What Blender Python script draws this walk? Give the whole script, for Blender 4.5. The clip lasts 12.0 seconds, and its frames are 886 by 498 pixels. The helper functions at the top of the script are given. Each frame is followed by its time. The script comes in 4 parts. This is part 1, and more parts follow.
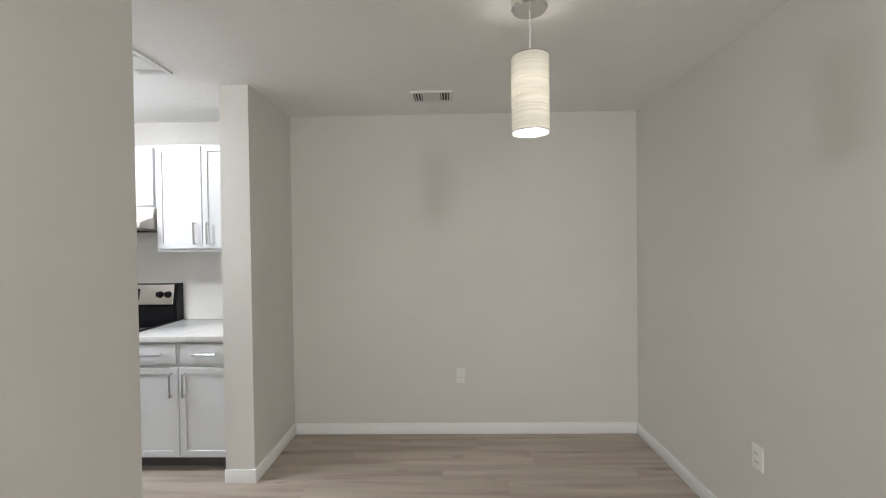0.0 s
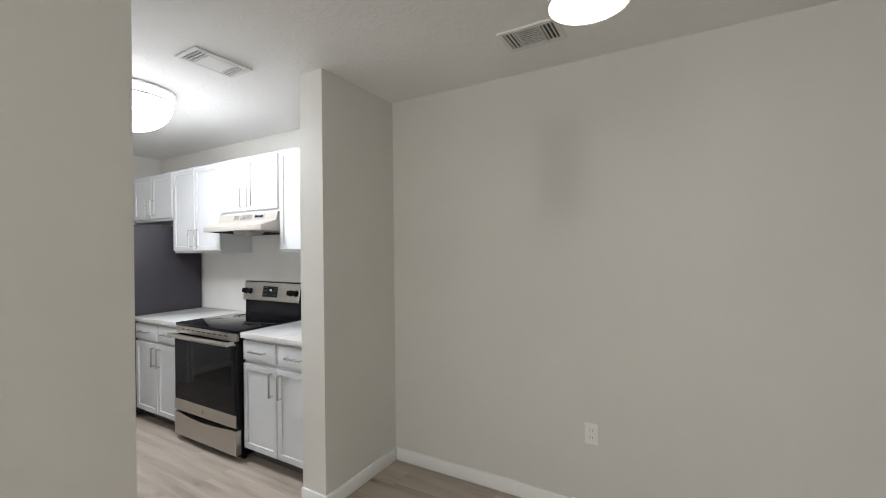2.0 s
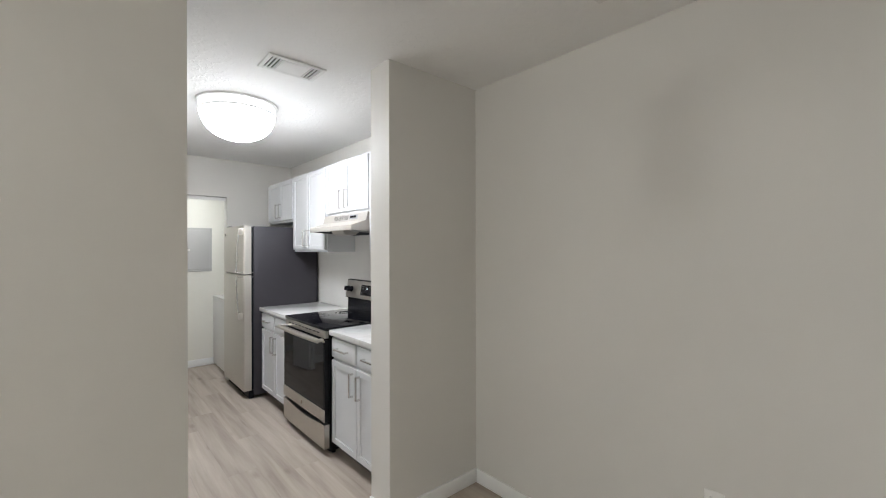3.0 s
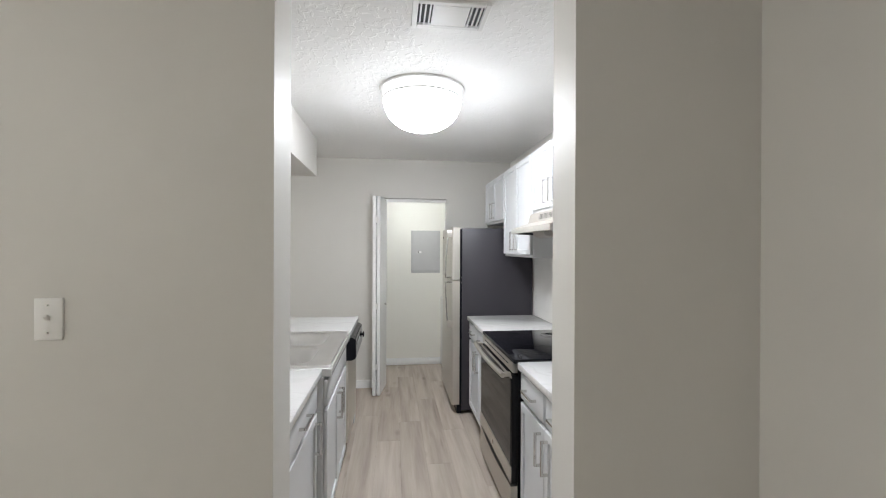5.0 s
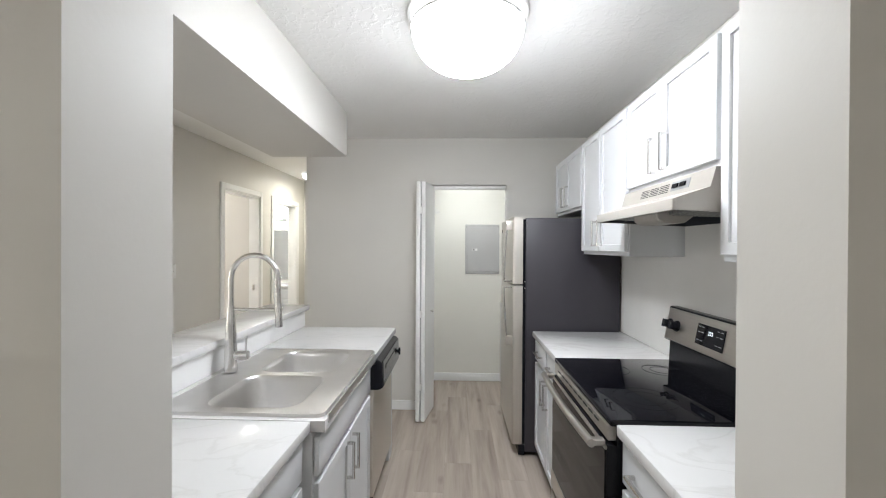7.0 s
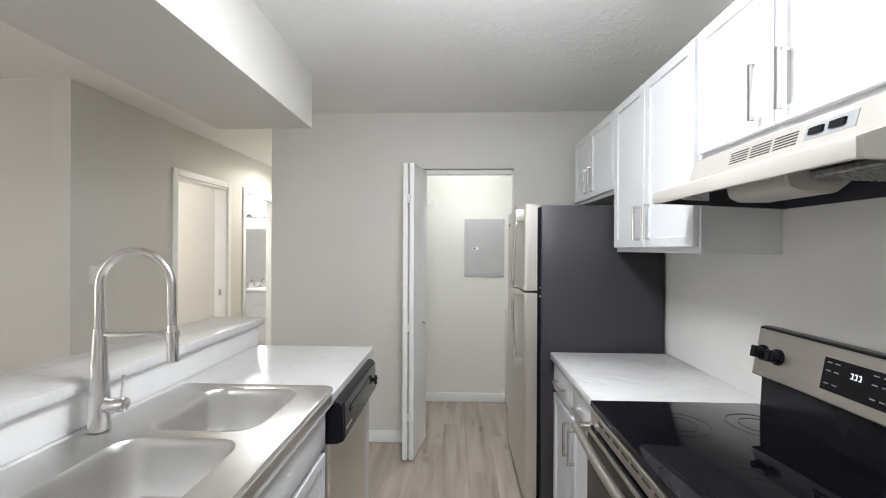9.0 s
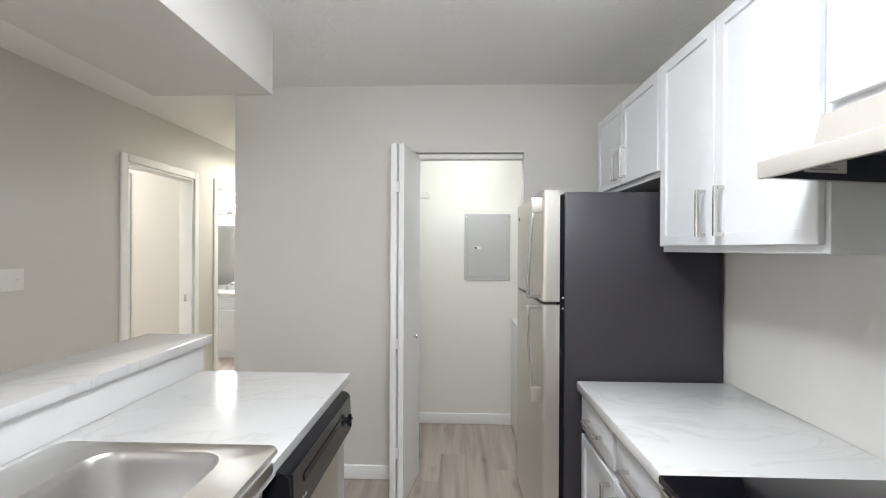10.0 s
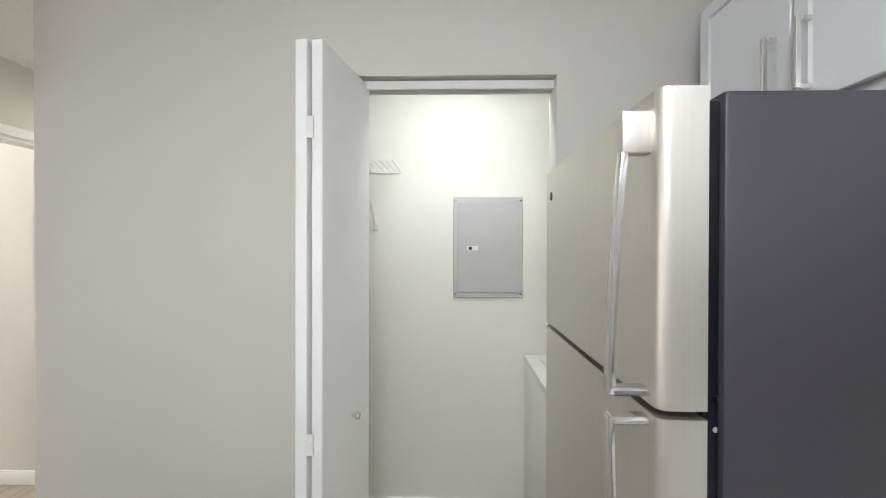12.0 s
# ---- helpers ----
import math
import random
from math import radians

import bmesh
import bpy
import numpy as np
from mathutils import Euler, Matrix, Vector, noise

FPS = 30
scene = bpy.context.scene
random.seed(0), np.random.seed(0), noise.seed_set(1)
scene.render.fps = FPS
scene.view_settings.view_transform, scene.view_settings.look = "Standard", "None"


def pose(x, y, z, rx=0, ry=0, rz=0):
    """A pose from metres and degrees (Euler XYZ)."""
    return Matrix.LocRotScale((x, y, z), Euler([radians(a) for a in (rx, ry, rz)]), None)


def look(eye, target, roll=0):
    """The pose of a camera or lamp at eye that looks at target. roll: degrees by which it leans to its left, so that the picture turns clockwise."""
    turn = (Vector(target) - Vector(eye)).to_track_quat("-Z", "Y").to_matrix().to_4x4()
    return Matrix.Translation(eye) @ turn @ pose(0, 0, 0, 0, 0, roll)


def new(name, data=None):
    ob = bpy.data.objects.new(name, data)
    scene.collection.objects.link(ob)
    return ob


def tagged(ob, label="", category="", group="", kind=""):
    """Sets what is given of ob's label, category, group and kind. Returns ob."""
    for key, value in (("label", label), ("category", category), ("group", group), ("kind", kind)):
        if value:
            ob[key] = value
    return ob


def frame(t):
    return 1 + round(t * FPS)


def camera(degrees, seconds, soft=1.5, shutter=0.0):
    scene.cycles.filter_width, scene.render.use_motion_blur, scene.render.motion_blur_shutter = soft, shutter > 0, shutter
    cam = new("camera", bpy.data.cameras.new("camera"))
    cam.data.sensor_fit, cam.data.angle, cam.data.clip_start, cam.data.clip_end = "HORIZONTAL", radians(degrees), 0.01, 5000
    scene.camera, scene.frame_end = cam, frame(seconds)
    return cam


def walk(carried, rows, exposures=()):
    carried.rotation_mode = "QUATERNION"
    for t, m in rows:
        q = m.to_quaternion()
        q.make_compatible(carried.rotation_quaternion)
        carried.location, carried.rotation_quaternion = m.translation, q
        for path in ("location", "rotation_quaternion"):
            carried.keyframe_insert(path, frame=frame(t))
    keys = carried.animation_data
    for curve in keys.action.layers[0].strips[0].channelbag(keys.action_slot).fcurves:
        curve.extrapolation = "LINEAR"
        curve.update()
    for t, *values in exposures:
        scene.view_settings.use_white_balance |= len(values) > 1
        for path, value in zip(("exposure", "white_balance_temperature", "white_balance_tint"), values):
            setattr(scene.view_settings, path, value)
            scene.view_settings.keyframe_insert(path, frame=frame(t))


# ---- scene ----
cam = camera(94.6, 12.0, soft=1.1)
PATH = [
    (0, (0.305, 0.268, 1.459), (0.264, 2.268, 1.432), -0.7),
    (0.5, (0.449, 0.468, 1.455), (0.219, 2.455, 1.437), -0.7),
    (1, (0.596, 0.677, 1.455), (0.137, 2.623, 1.438), -0.7),
    (1.5, (0.693, 0.9, 1.447), (-0.026, 2.766, 1.432), -0.7),
    (2, (0.771, 1.117, 1.44), (-0.225, 2.852, 1.438), -0.6),
    (2.5, (0.868, 1.33, 1.446), (-0.393, 2.883, 1.452), -0.3),
    (3, (0.859, 1.541, 1.452), (-0.64, 2.865, 1.45), -0.1),
    (3.2, (0.843, 1.61, 1.434), (-0.732, 2.842, 1.449), 0),
    (4.8, (0.379, 2.152, 1.478), (-1.596, 2.48, 1.486), 0.2),
    (5, (0.299, 2.178, 1.49), (-1.687, 2.417, 1.486), 0.25),
    (5.5, (0.09, 2.258, 1.486), (-1.909, 2.327, 1.479), 0.25),
    (6, (-0.108, 2.309, 1.473), (-2.107, 2.275, 1.473), 0.38),
    (6.5, (-0.289, 2.319, 1.47), (-2.288, 2.254, 1.464), 0.32),
    (7, (-0.451, 2.306, 1.464), (-2.45, 2.238, 1.455), 0.32),
    (9, (-1.1, 2.342, 1.434), (-3.098, 2.266, 1.433), 0.27),
    (9.5, (-1.312, 2.336, 1.425), (-3.31, 2.264, 1.423), 0.27),
    (10, (-1.591, 2.333, 1.431), (-3.588, 2.267, 1.429), 0.28),
    (10.5, (-1.847, 2.341, 1.433), (-3.846, 2.277, 1.43), 0.19),
    (11, (-2.124, 2.338, 1.446), (-4.123, 2.278, 1.439), 0.08),
    (11.5, (-2.438, 2.377, 1.437), (-4.437, 2.315, 1.432), 0.36),
    (12, (-2.73, 2.402, 1.446), (-4.729, 2.348, 1.435), 0.16),
]
walk(cam, [(t, look(eye, target, roll)) for t, eye, target, roll in PATH], [(0, 1.18), (1.5, 1.12), (3.0, 1.06), (5.0, 1.06), (7.0, 1.06), (9.0, 1.10), (10.0, 1.18), (12, 1.21)])

# ---- world and lights ----
world = bpy.data.worlds.new("world")
scene.world = world
world.use_nodes = True
wn = world.node_tree.nodes
sky = wn.new("ShaderNodeTexSky")
sky.sky_type, sky.sun_disc = "NISHITA", False
sky.sun_elevation, sky.sun_rotation = radians(40), radians(150)
world.node_tree.links.new(sky.outputs[0], wn["Background"].inputs[0])
wn["Background"].inputs[1].default_value = 0.08

KITCHEN_GLOW, PENDANT_GLOW, CLOSET_W, LIVING_W, HALL_W, BATH_W, ROOM_W, WINDOW_W = 35.0, 1.7, 3.6, 13.0, 7.0, 28.0, 28.0, 25.0
PENDANT_W = 0.42


def point_light(name, at, watts, radius, colour):
    data = bpy.data.lights.new(name, "POINT")
    data.energy, data.shadow_soft_size, data.color = watts, radius, colour
    ob = new(name, data)
    ob.location = at
    return ob


point_light("pendant_bulb", (0.629, 1.925, 2.07), PENDANT_W, 0.03, (1.0, 0.97, 0.92))
point_light("living_bulb", (1.15, 0.05, 2.26), LIVING_W, 0.11, (0.98, 1.0, 0.955))
point_light("vanity_bulb", (-7.10, -0.75, 2.0), BATH_W, 0.06, (0.92, 0.97, 1.0))
# Added out of view to brighten the side room; its real source is unknown.
point_light("added_room_bulb", (-4.35, -1.6, 2.26), ROOM_W, 0.08, (1.0, 0.97, 0.91))


def down_light(name, at, watts, size, colour):
    """The light of a flush ceiling fitting, which shines downwards."""
    data = bpy.data.lights.new(name, "AREA")
    data.shape, data.size, data.energy, data.color = "DISK", size, watts, colour
    ob = new(name, data)
    ob.matrix_world = look(at, (at[0], at[1] + 0.0001, 0))
    return ob


down_light("closet_bulb", (-4.34, 2.42, 2.36), CLOSET_W, 0.28, (0.92, 0.975, 1.0))
down_light("hall_bulb", (-5.75, 0.50, 2.33), HALL_W, 0.18, (1.0, 0.975, 0.86))
# Daylight of assumed, unseen windows; the second is added to brighten the east wall.
for wx, width, watts in ((0.60, 1.95, WINDOW_W), (-2.3, 1.65, WINDOW_W * 0.30)):
    win = bpy.data.lights.new("unseen_window_light", "AREA")
    win.shape, win.size, win.size_y, win.energy, win.color = "RECTANGLE", width, 1.65, watts, (0.99, 1.0, 0.97)
    new("unseen_window_light", win).matrix_world = look((wx, -4.57, 1.29), (wx, 0, 1.27))


# ---- materials ----
def material(name, colour, rough=0.5, metal=0.0, vary=0.06, scale=6.0, bump=0.0, bump_scale=200.0, stretch=(1, 1, 1), rough_vary=0.0, spec=0.5, coat=0.0):
    """A painted, plastic or metal surface: colour with broad mottling, fine relief, and gloss that varies."""
    m = bpy.data.materials.new(name)
    m.use_nodes = True
    n, l = m.node_tree.nodes, m.node_tree.links
    p = n["Principled BSDF"]
    p.inputs["Metallic"].default_value, p.inputs["Roughness"].default_value = metal, rough
    p.inputs["Coat Weight"].default_value, p.inputs["Specular IOR Level"].default_value = coat, spec
    tc, mp = n.new("ShaderNodeTexCoord"), n.new("ShaderNodeMapping")
    mp.inputs["Scale"].default_value = stretch
    l.new(tc.outputs["Object"], mp.inputs[0])
    big = n.new("ShaderNodeTexNoise")
    big.inputs["Scale"].default_value, big.inputs["Detail"].default_value = scale, 4
    l.new(mp.outputs[0], big.inputs["Vector"])
    ramp = n.new("ShaderNodeValToRGB")
    ramp.color_ramp.elements[0].position, ramp.color_ramp.elements[1].position = 0.3, 0.7
    ramp.color_ramp.elements[0].color = (*[c * (1 - vary) for c in colour], 1)
    ramp.color_ramp.elements[1].color = (*[min(1, c * (1 + vary)) for c in colour], 1)
    l.new(big.outputs[0], ramp.inputs[0])
    l.new(ramp.outputs[0], p.inputs["Base Color"])
    if rough_vary:
        mr = n.new("ShaderNodeMapRange")
        mr.inputs["To Min"].default_value, mr.inputs["To Max"].default_value = rough - rough_vary, rough + rough_vary
        l.new(big.outputs[0], mr.inputs[0])
        l.new(mr.outputs[0], p.inputs["Roughness"])
    if bump:
        fine, bp = n.new("ShaderNodeTexNoise"), n.new("ShaderNodeBump")
        fine.inputs["Scale"].default_value, fine.inputs["Detail"].default_value = bump_scale, 3
        l.new(mp.outputs[0], fine.inputs["Vector"])
        bp.inputs["Strength"].default_value, bp.inputs["Distance"].default_value = bump, 0.002
        l.new(fine.outputs[0], bp.inputs["Height"])
        l.new(bp.outputs[0], p.inputs["Normal"])
    return m


def knockdown(name, colour):
    """Ceiling paint over flattened splatter texture."""
    m = material(name, colour, 0.85, vary=0.02, scale=1.5)
    n, l = m.node_tree.nodes, m.node_tree.links
    tc = n["Texture Coordinate"]
    a, r, b = n.new("ShaderNodeTexNoise"), n.new("ShaderNodeValToRGB"), n.new("ShaderNodeBump")
    a.inputs["Scale"].default_value, a.inputs["Detail"].default_value, a.inputs["Distortion"].default_value = 26.0, 3.0, 0.8
    r.color_ramp.elements[0].position, r.color_ramp.elements[1].position = 0.5, 0.6
    l.new(tc.outputs["Object"], a.inputs["Vector"])
    l.new(a.outputs[0], r.inputs[0])
    l.new(r.outputs[0], b.inputs["Height"])
    b.inputs["Strength"].default_value, b.inputs["Distance"].default_value = 0.25, 0.004
    l.new(b.outputs[0], n["Principled BSDF"].inputs["Normal"])
    return m


def plank_wood(name):
    """Grey-brown vinyl plank: long grain, knots, each plank of its own tone."""
    m = bpy.data.materials.new(name)
    m.use_nodes = True
    n, l = m.node_tree.nodes, m.node_tree.links
    p = n["Principled BSDF"]
    tc, info, add = n.new("ShaderNodeTexCoord"), n.new("ShaderNodeObjectInfo"), n.new("ShaderNodeVectorMath")
    mul = n.new("ShaderNodeMath")
    mul.operation, mul.inputs[1].default_value = "MULTIPLY", 37.0
    l.new(info.outputs["Random"], mul.inputs[0])
    l.new(tc.outputs["Object"], add.inputs[0])
    l.new(mul.outputs[0], add.inputs[1])
    mp = n.new("ShaderNodeMapping")
    mp.inputs["Scale"].default_value = (0.75, 10.0, 8.0)
    l.new(add.outputs[0], mp.inputs[0])
    g1, g2 = n.new("ShaderNodeTexNoise"), n.new("ShaderNodeTexNoise")
    g1.inputs["Scale"].default_value, g1.inputs["Detail"].default_value, g1.inputs["Distortion"].default_value = 1.4, 6, 0.35
    g2.inputs["Scale"].default_value, g2.inputs["Detail"].default_value = 9.0, 5
    l.new(mp.outputs[0], g1.inputs["Vector"])
    l.new(mp.outputs[0], g2.inputs["Vector"])
    mix = n.new("ShaderNodeMath")
    mix.operation = "MULTIPLY_ADD"
    mix.inputs[1].default_value = 0.17
    l.new(g2.outputs[0], mix.inputs[0])
    l.new(g1.outputs[0], mix.inputs[2])
    ramp = n.new("ShaderNodeValToRGB")
    e = ramp.color_ramp.elements
    e[0].position, e[0].color = 0.22, (0.235, 0.190, 0.158, 1)
    e[1].position, e[1].color = 0.80, (0.50, 0.44, 0.38, 1)
    mid = ramp.color_ramp.elements.new(0.55)
    mid.color = (0.41, 0.35, 0.298, 1)
    kmap, knot, kr, ksum = n.new("ShaderNodeMapping"), n.new("ShaderNodeTexVoronoi"), n.new("ShaderNodeMapRange"), n.new("ShaderNodeMath")
    kmap.inputs["Scale"].default_value = (1.3, 3.0, 1.0)
    knot.inputs["Scale"].default_value = 1.9
    kr.inputs["From Min"].default_value, kr.inputs["From Max"].default_value = 0.03, 0.17
    kr.inputs["To Min"].default_value, kr.inputs["To Max"].default_value = -0.22, 0.0
    l.new(add.outputs[0], kmap.inputs[0])
    l.new(kmap.outputs[0], knot.inputs["Vector"])
    l.new(knot.outputs["Distance"], kr.inputs[0])
    l.new(mix.outputs[0], ksum.inputs[0])
    l.new(kr.outputs[0], ksum.inputs[1])
    l.new(ksum.outputs[0], ramp.inputs[0])
    hsv, mr = n.new("ShaderNodeHueSaturation"), n.new("ShaderNodeMapRange")
    mr.inputs["To Min"].default_value, mr.inputs["To Max"].default_value = 0.955, 1.045
    l.new(info.outputs["Random"], mr.inputs[0])
    l.new(mr.outputs[0], hsv.inputs["Value"])
    l.new(ramp.outputs[0], hsv.inputs["Color"])
    l.new(hsv.outputs[0], p.inputs["Base Color"])
    p.inputs["Roughness"].default_value = 0.58
    p.inputs["Specular IOR Level"].default_value = 0.15
    b = n.new("ShaderNodeBump")
    b.inputs["Strength"].default_value, b.inputs["Distance"].default_value = 0.25, 0.001
    l.new(g2.outputs[0], b.inputs["Height"])
    l.new(b.outputs[0], p.inputs["Normal"])
    return m


def marble(name):
    """White worktop with faint grey veins."""
    m = material(name, (0.655, 0.648, 0.64), 0.11, vary=0.03, scale=3.0, spec=0.32)
    n, l = m.node_tree.nodes, m.node_tree.links
    tc = n["Texture Coordinate"]
    warp, vein = n.new("ShaderNodeTexNoise"), n.new("ShaderNodeTexNoise")
    warp.inputs["Scale"].default_value, warp.inputs["Detail"].default_value = 2.2, 5
    mp = n.new("ShaderNodeMapping")
    mp.inputs["Rotation"].default_value, mp.inputs["Scale"].default_value = (0, 0, 0.7), (2.2, 0.8, 1)
    l.new(tc.outputs["Object"], mp.inputs[0])
    vein.inputs["Scale"].default_value, vein.inputs["Detail"].default_value, vein.inputs["Distortion"].default_value = 1.8, 7, 1.3
    l.new(mp.outputs[0], vein.inputs["Vector"])
    r = n.new("ShaderNodeValToRGB")
    e = r.color_ramp.elements
    e[0].position, e[0].color = 0.478, (1, 1, 1, 1)
    e[1].position, e[1].color = 0.522, (1, 1, 1, 1)
    c = e.new(0.50)
    c.color = (0.84, 0.832, 0.822, 1)
    l.new(vein.outputs[0], r.inputs[0])
    mx = n.new("ShaderNodeMix")
    mx.data_type, mx.blend_type = "RGBA", "MULTIPLY"
    l.new(tc.outputs["Object"], warp.inputs["Vector"])
    l.new(warp.outputs[0], mx.inputs[0])
    l.new(n["Color Ramp"].outputs[0], mx.inputs[6])
    l.new(r.outputs[0], mx.inputs[7])
    l.new(mx.outputs[2], n["Principled BSDF"].inputs["Base Color"])
    return m


def glow(name, colour, strength):
    m = bpy.data.materials.new(name)
    m.use_nodes = True
    p = m.node_tree.nodes["Principled BSDF"]
    p.inputs["Base Color"].default_value = (0.85, 0.85, 0.85, 1)
    p.inputs["Emission Color"].default_value = (*colour, 1)
    p.inputs["Emission Strength"].default_value = strength
    return m


def fabric_shade(name, colour):
    """Translucent woven shade with horizontal slubs."""
    m = bpy.data.materials.new(name)
    m.use_nodes = True
    n, l = m.node_tree.nodes, m.node_tree.links
    n.remove(n["Principled BSDF"])
    d, t, mix = n.new("ShaderNodeBsdfDiffuse"), n.new("ShaderNodeBsdfTranslucent"), n.new("ShaderNodeMixShader")
    tc, mp, ns, r = n.new("ShaderNodeTexCoord"), n.new("ShaderNodeMapping"), n.new("ShaderNodeTexNoise"), n.new("ShaderNodeValToRGB")
    mp.inputs["Scale"].default_value = (6, 6, 120)
    ns.inputs["Scale"].default_value, ns.inputs["Detail"].default_value = 1.0, 4
    r.color_ramp.elements[0].position, r.color_ramp.elements[1].position = 0.3, 0.7
    r.color_ramp.elements[0].color = (*[c * 0.8 for c in colour], 1)
    r.color_ramp.elements[1].color = (*colour, 1)
    l.new(tc.outputs["Object"], mp.inputs[0])
    l.new(mp.outputs[0], ns.inputs["Vector"])
    l.new(ns.outputs[0], r.inputs[0])
    l.new(r.outputs[0], d.inputs[0])
    l.new(r.outputs[0], t.inputs[0])
    mix.inputs[0].default_value = 0.30
    l.new(d.outputs[0], mix.inputs[1])
    l.new(t.outputs[0], mix.inputs[2])
    l.new(mix.outputs[0], n["Material Output"].inputs[0])
    return m


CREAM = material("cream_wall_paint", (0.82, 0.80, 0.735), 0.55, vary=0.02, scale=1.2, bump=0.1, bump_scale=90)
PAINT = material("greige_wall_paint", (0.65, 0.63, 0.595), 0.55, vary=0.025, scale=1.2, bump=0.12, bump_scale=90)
CEILING = knockdown("ceiling_paint", (0.87, 0.86, 0.845))
TRIM = material("white_trim_paint", (0.85, 0.85, 0.84), 0.35, vary=0.02, scale=4)
CAB = material("white_cabinet_paint", (0.68, 0.69, 0.705), 0.32, vary=0.015, scale=5, bump=0.04, bump_scale=60)
# Dark grey puts the shade below the cabinet fronts into the toe kick colour.
TOE = material("toe_kick_shade", (0.10, 0.10, 0.10), 0.6)
FLOOR = plank_wood("vinyl_plank")
JOINT = material("floor_joint", (0.17, 0.14, 0.115), 0.7)
TOP = marble("marble_worktop")
LAMINATE = material("white_laminate", (0.76, 0.755, 0.745), 0.3, vary=0.03, scale=5)
STEEL = material("brushed_steel", (0.70, 0.67, 0.625), 0.46, 1.0, vary=0.025, scale=3, stretch=(60, 60, 1), rough_vary=0.04)
STEEL_H = material("brushed_steel_level", (0.53, 0.50, 0.46), 0.34, 1.0, vary=0.035, scale=3, stretch=(1, 60, 60), rough_vary=0.05)
NICKEL = material("brushed_nickel", (0.67, 0.66, 0.645), 0.24, 1.0, vary=0.04, scale=20)
SINK = material("sink_steel", (0.72, 0.71, 0.70), 0.32, 1.0, vary=0.05, scale=8, rough_vary=0.06)
GRAPHITE = material("graphite_steel", (0.05, 0.05, 0.055), 0.22, 0.5, vary=0.05, scale=4, stretch=(1, 60, 60))
CHROME = material("chrome", (0.70, 0.69, 0.67), 0.08, 1.0, vary=0.02)
BLACKGLASS = material("black_glass", (0.004, 0.004, 0.006), 0.035, vary=0.02, spec=0.22)
BLACK = material("black_enamel", (0.008, 0.008, 0.010), 0.2, vary=0.1, scale=12, spec=0.2)
BLACKPL = material("black_plastic", (0.008, 0.008, 0.011), 0.22, vary=0.1, scale=30, spec=0.2)
FRIDGE = material("dark_grey_fridge_side", (0.040, 0.037, 0.045), 0.42, vary=0.05, scale=4, bump=0.1, bump_scale=500)
HOOD = material("almond_hood_enamel", (0.40, 0.375, 0.34), 0.3, vary=0.03, scale=6)
# Near-black blue-grey: the shade inside the hood is put into this colour.
HOODIN = material("hood_cavity_shade", (0.03, 0.033, 0.042), 0.5, vary=0.08)
FILTER = material("filter_mesh", (0.35, 0.35, 0.34), 0.45, 0.8, vary=0.3, scale=90)
PLASTIC = material("white_plastic", (0.80, 0.79, 0.77), 0.35, vary=0.02)
SLOT = material("dark_slot", (0.03, 0.03, 0.03), 0.7)
VENTM = material("vent_enamel", (0.77, 0.76, 0.74), 0.4, vary=0.03)
PANEL = material("grey_panel_enamel", (0.50, 0.492, 0.485), 0.45, vary=0.03, bump=0.1, bump_scale=400)
GREYPRINT = material("grey_print", (0.28, 0.29, 0.30), 0.5)
LAMPGLASS = glow("lamp_glass", (0.905, 0.945, 1.0), KITCHEN_GLOW)
LAMPSIDE = glow("lamp_side", (0.905, 0.945, 1.0), KITCHEN_GLOW * 0.17)
LAMPBAND = glow("lamp_band", (0.905, 0.945, 1.0), KITCHEN_GLOW * 0.032)
PENDGLASS = glow("pendant_diffuser", (1.0, 0.97, 0.93), PENDANT_GLOW)
CLOSETGLASS = glow("closet_lamp_glass", (0.9, 0.97, 1.0), 2.5)
BULBGLASS = glow("small_lamp_glass", (0.95, 0.97, 1.0), 6.0)
DISPLAY = glow("display_digits", (0.75, 0.9, 1.0), 0.6)
SHADE = fabric_shade("shade_fabric", (0.86, 0.84, 0.78))
MIRROR = material("mirror", (0.85, 0.86, 0.86), 0.02, 1.0, vary=0.0)
GLASS = bpy.data.materials.new("window_glass")
GLASS.use_nodes = True
GLASS.node_tree.nodes["Principled BSDF"].inputs["Transmission Weight"].default_value = 1.0
GLASS.node_tree.nodes["Principled BSDF"].inputs["Roughness"].default_value = 0.0


# ---- mesh helpers ----
BASE = {}


def box(x0, x1, y0, y1, z0, z1, bevel=0.0, seg=1):
    bm = bmesh.new()
    x0, x1, y0, y1, z0, z1 = min(x0, x1), max(x0, x1), min(y0, y1), max(y0, y1), min(z0, z1), max(z0, z1)
    bmesh.ops.create_cube(bm, size=1, matrix=Matrix.LocRotScale(((x0 + x1) / 2, (y0 + y1) / 2, (z0 + z1) / 2), None, (x1 - x0, y1 - y0, z1 - z0)))
    if bevel:
        bmesh.ops.bevel(bm, geom=list(bm.edges), offset=bevel, segments=seg, profile=0.5, affect="EDGES")
    return bm


def join(*bms):
    out = bms[0]
    for b in bms[1:]:
        me = bpy.data.meshes.new("join")
        b.to_mesh(me)
        out.from_mesh(me)
        bpy.data.meshes.remove(me)
        b.free()
    return out


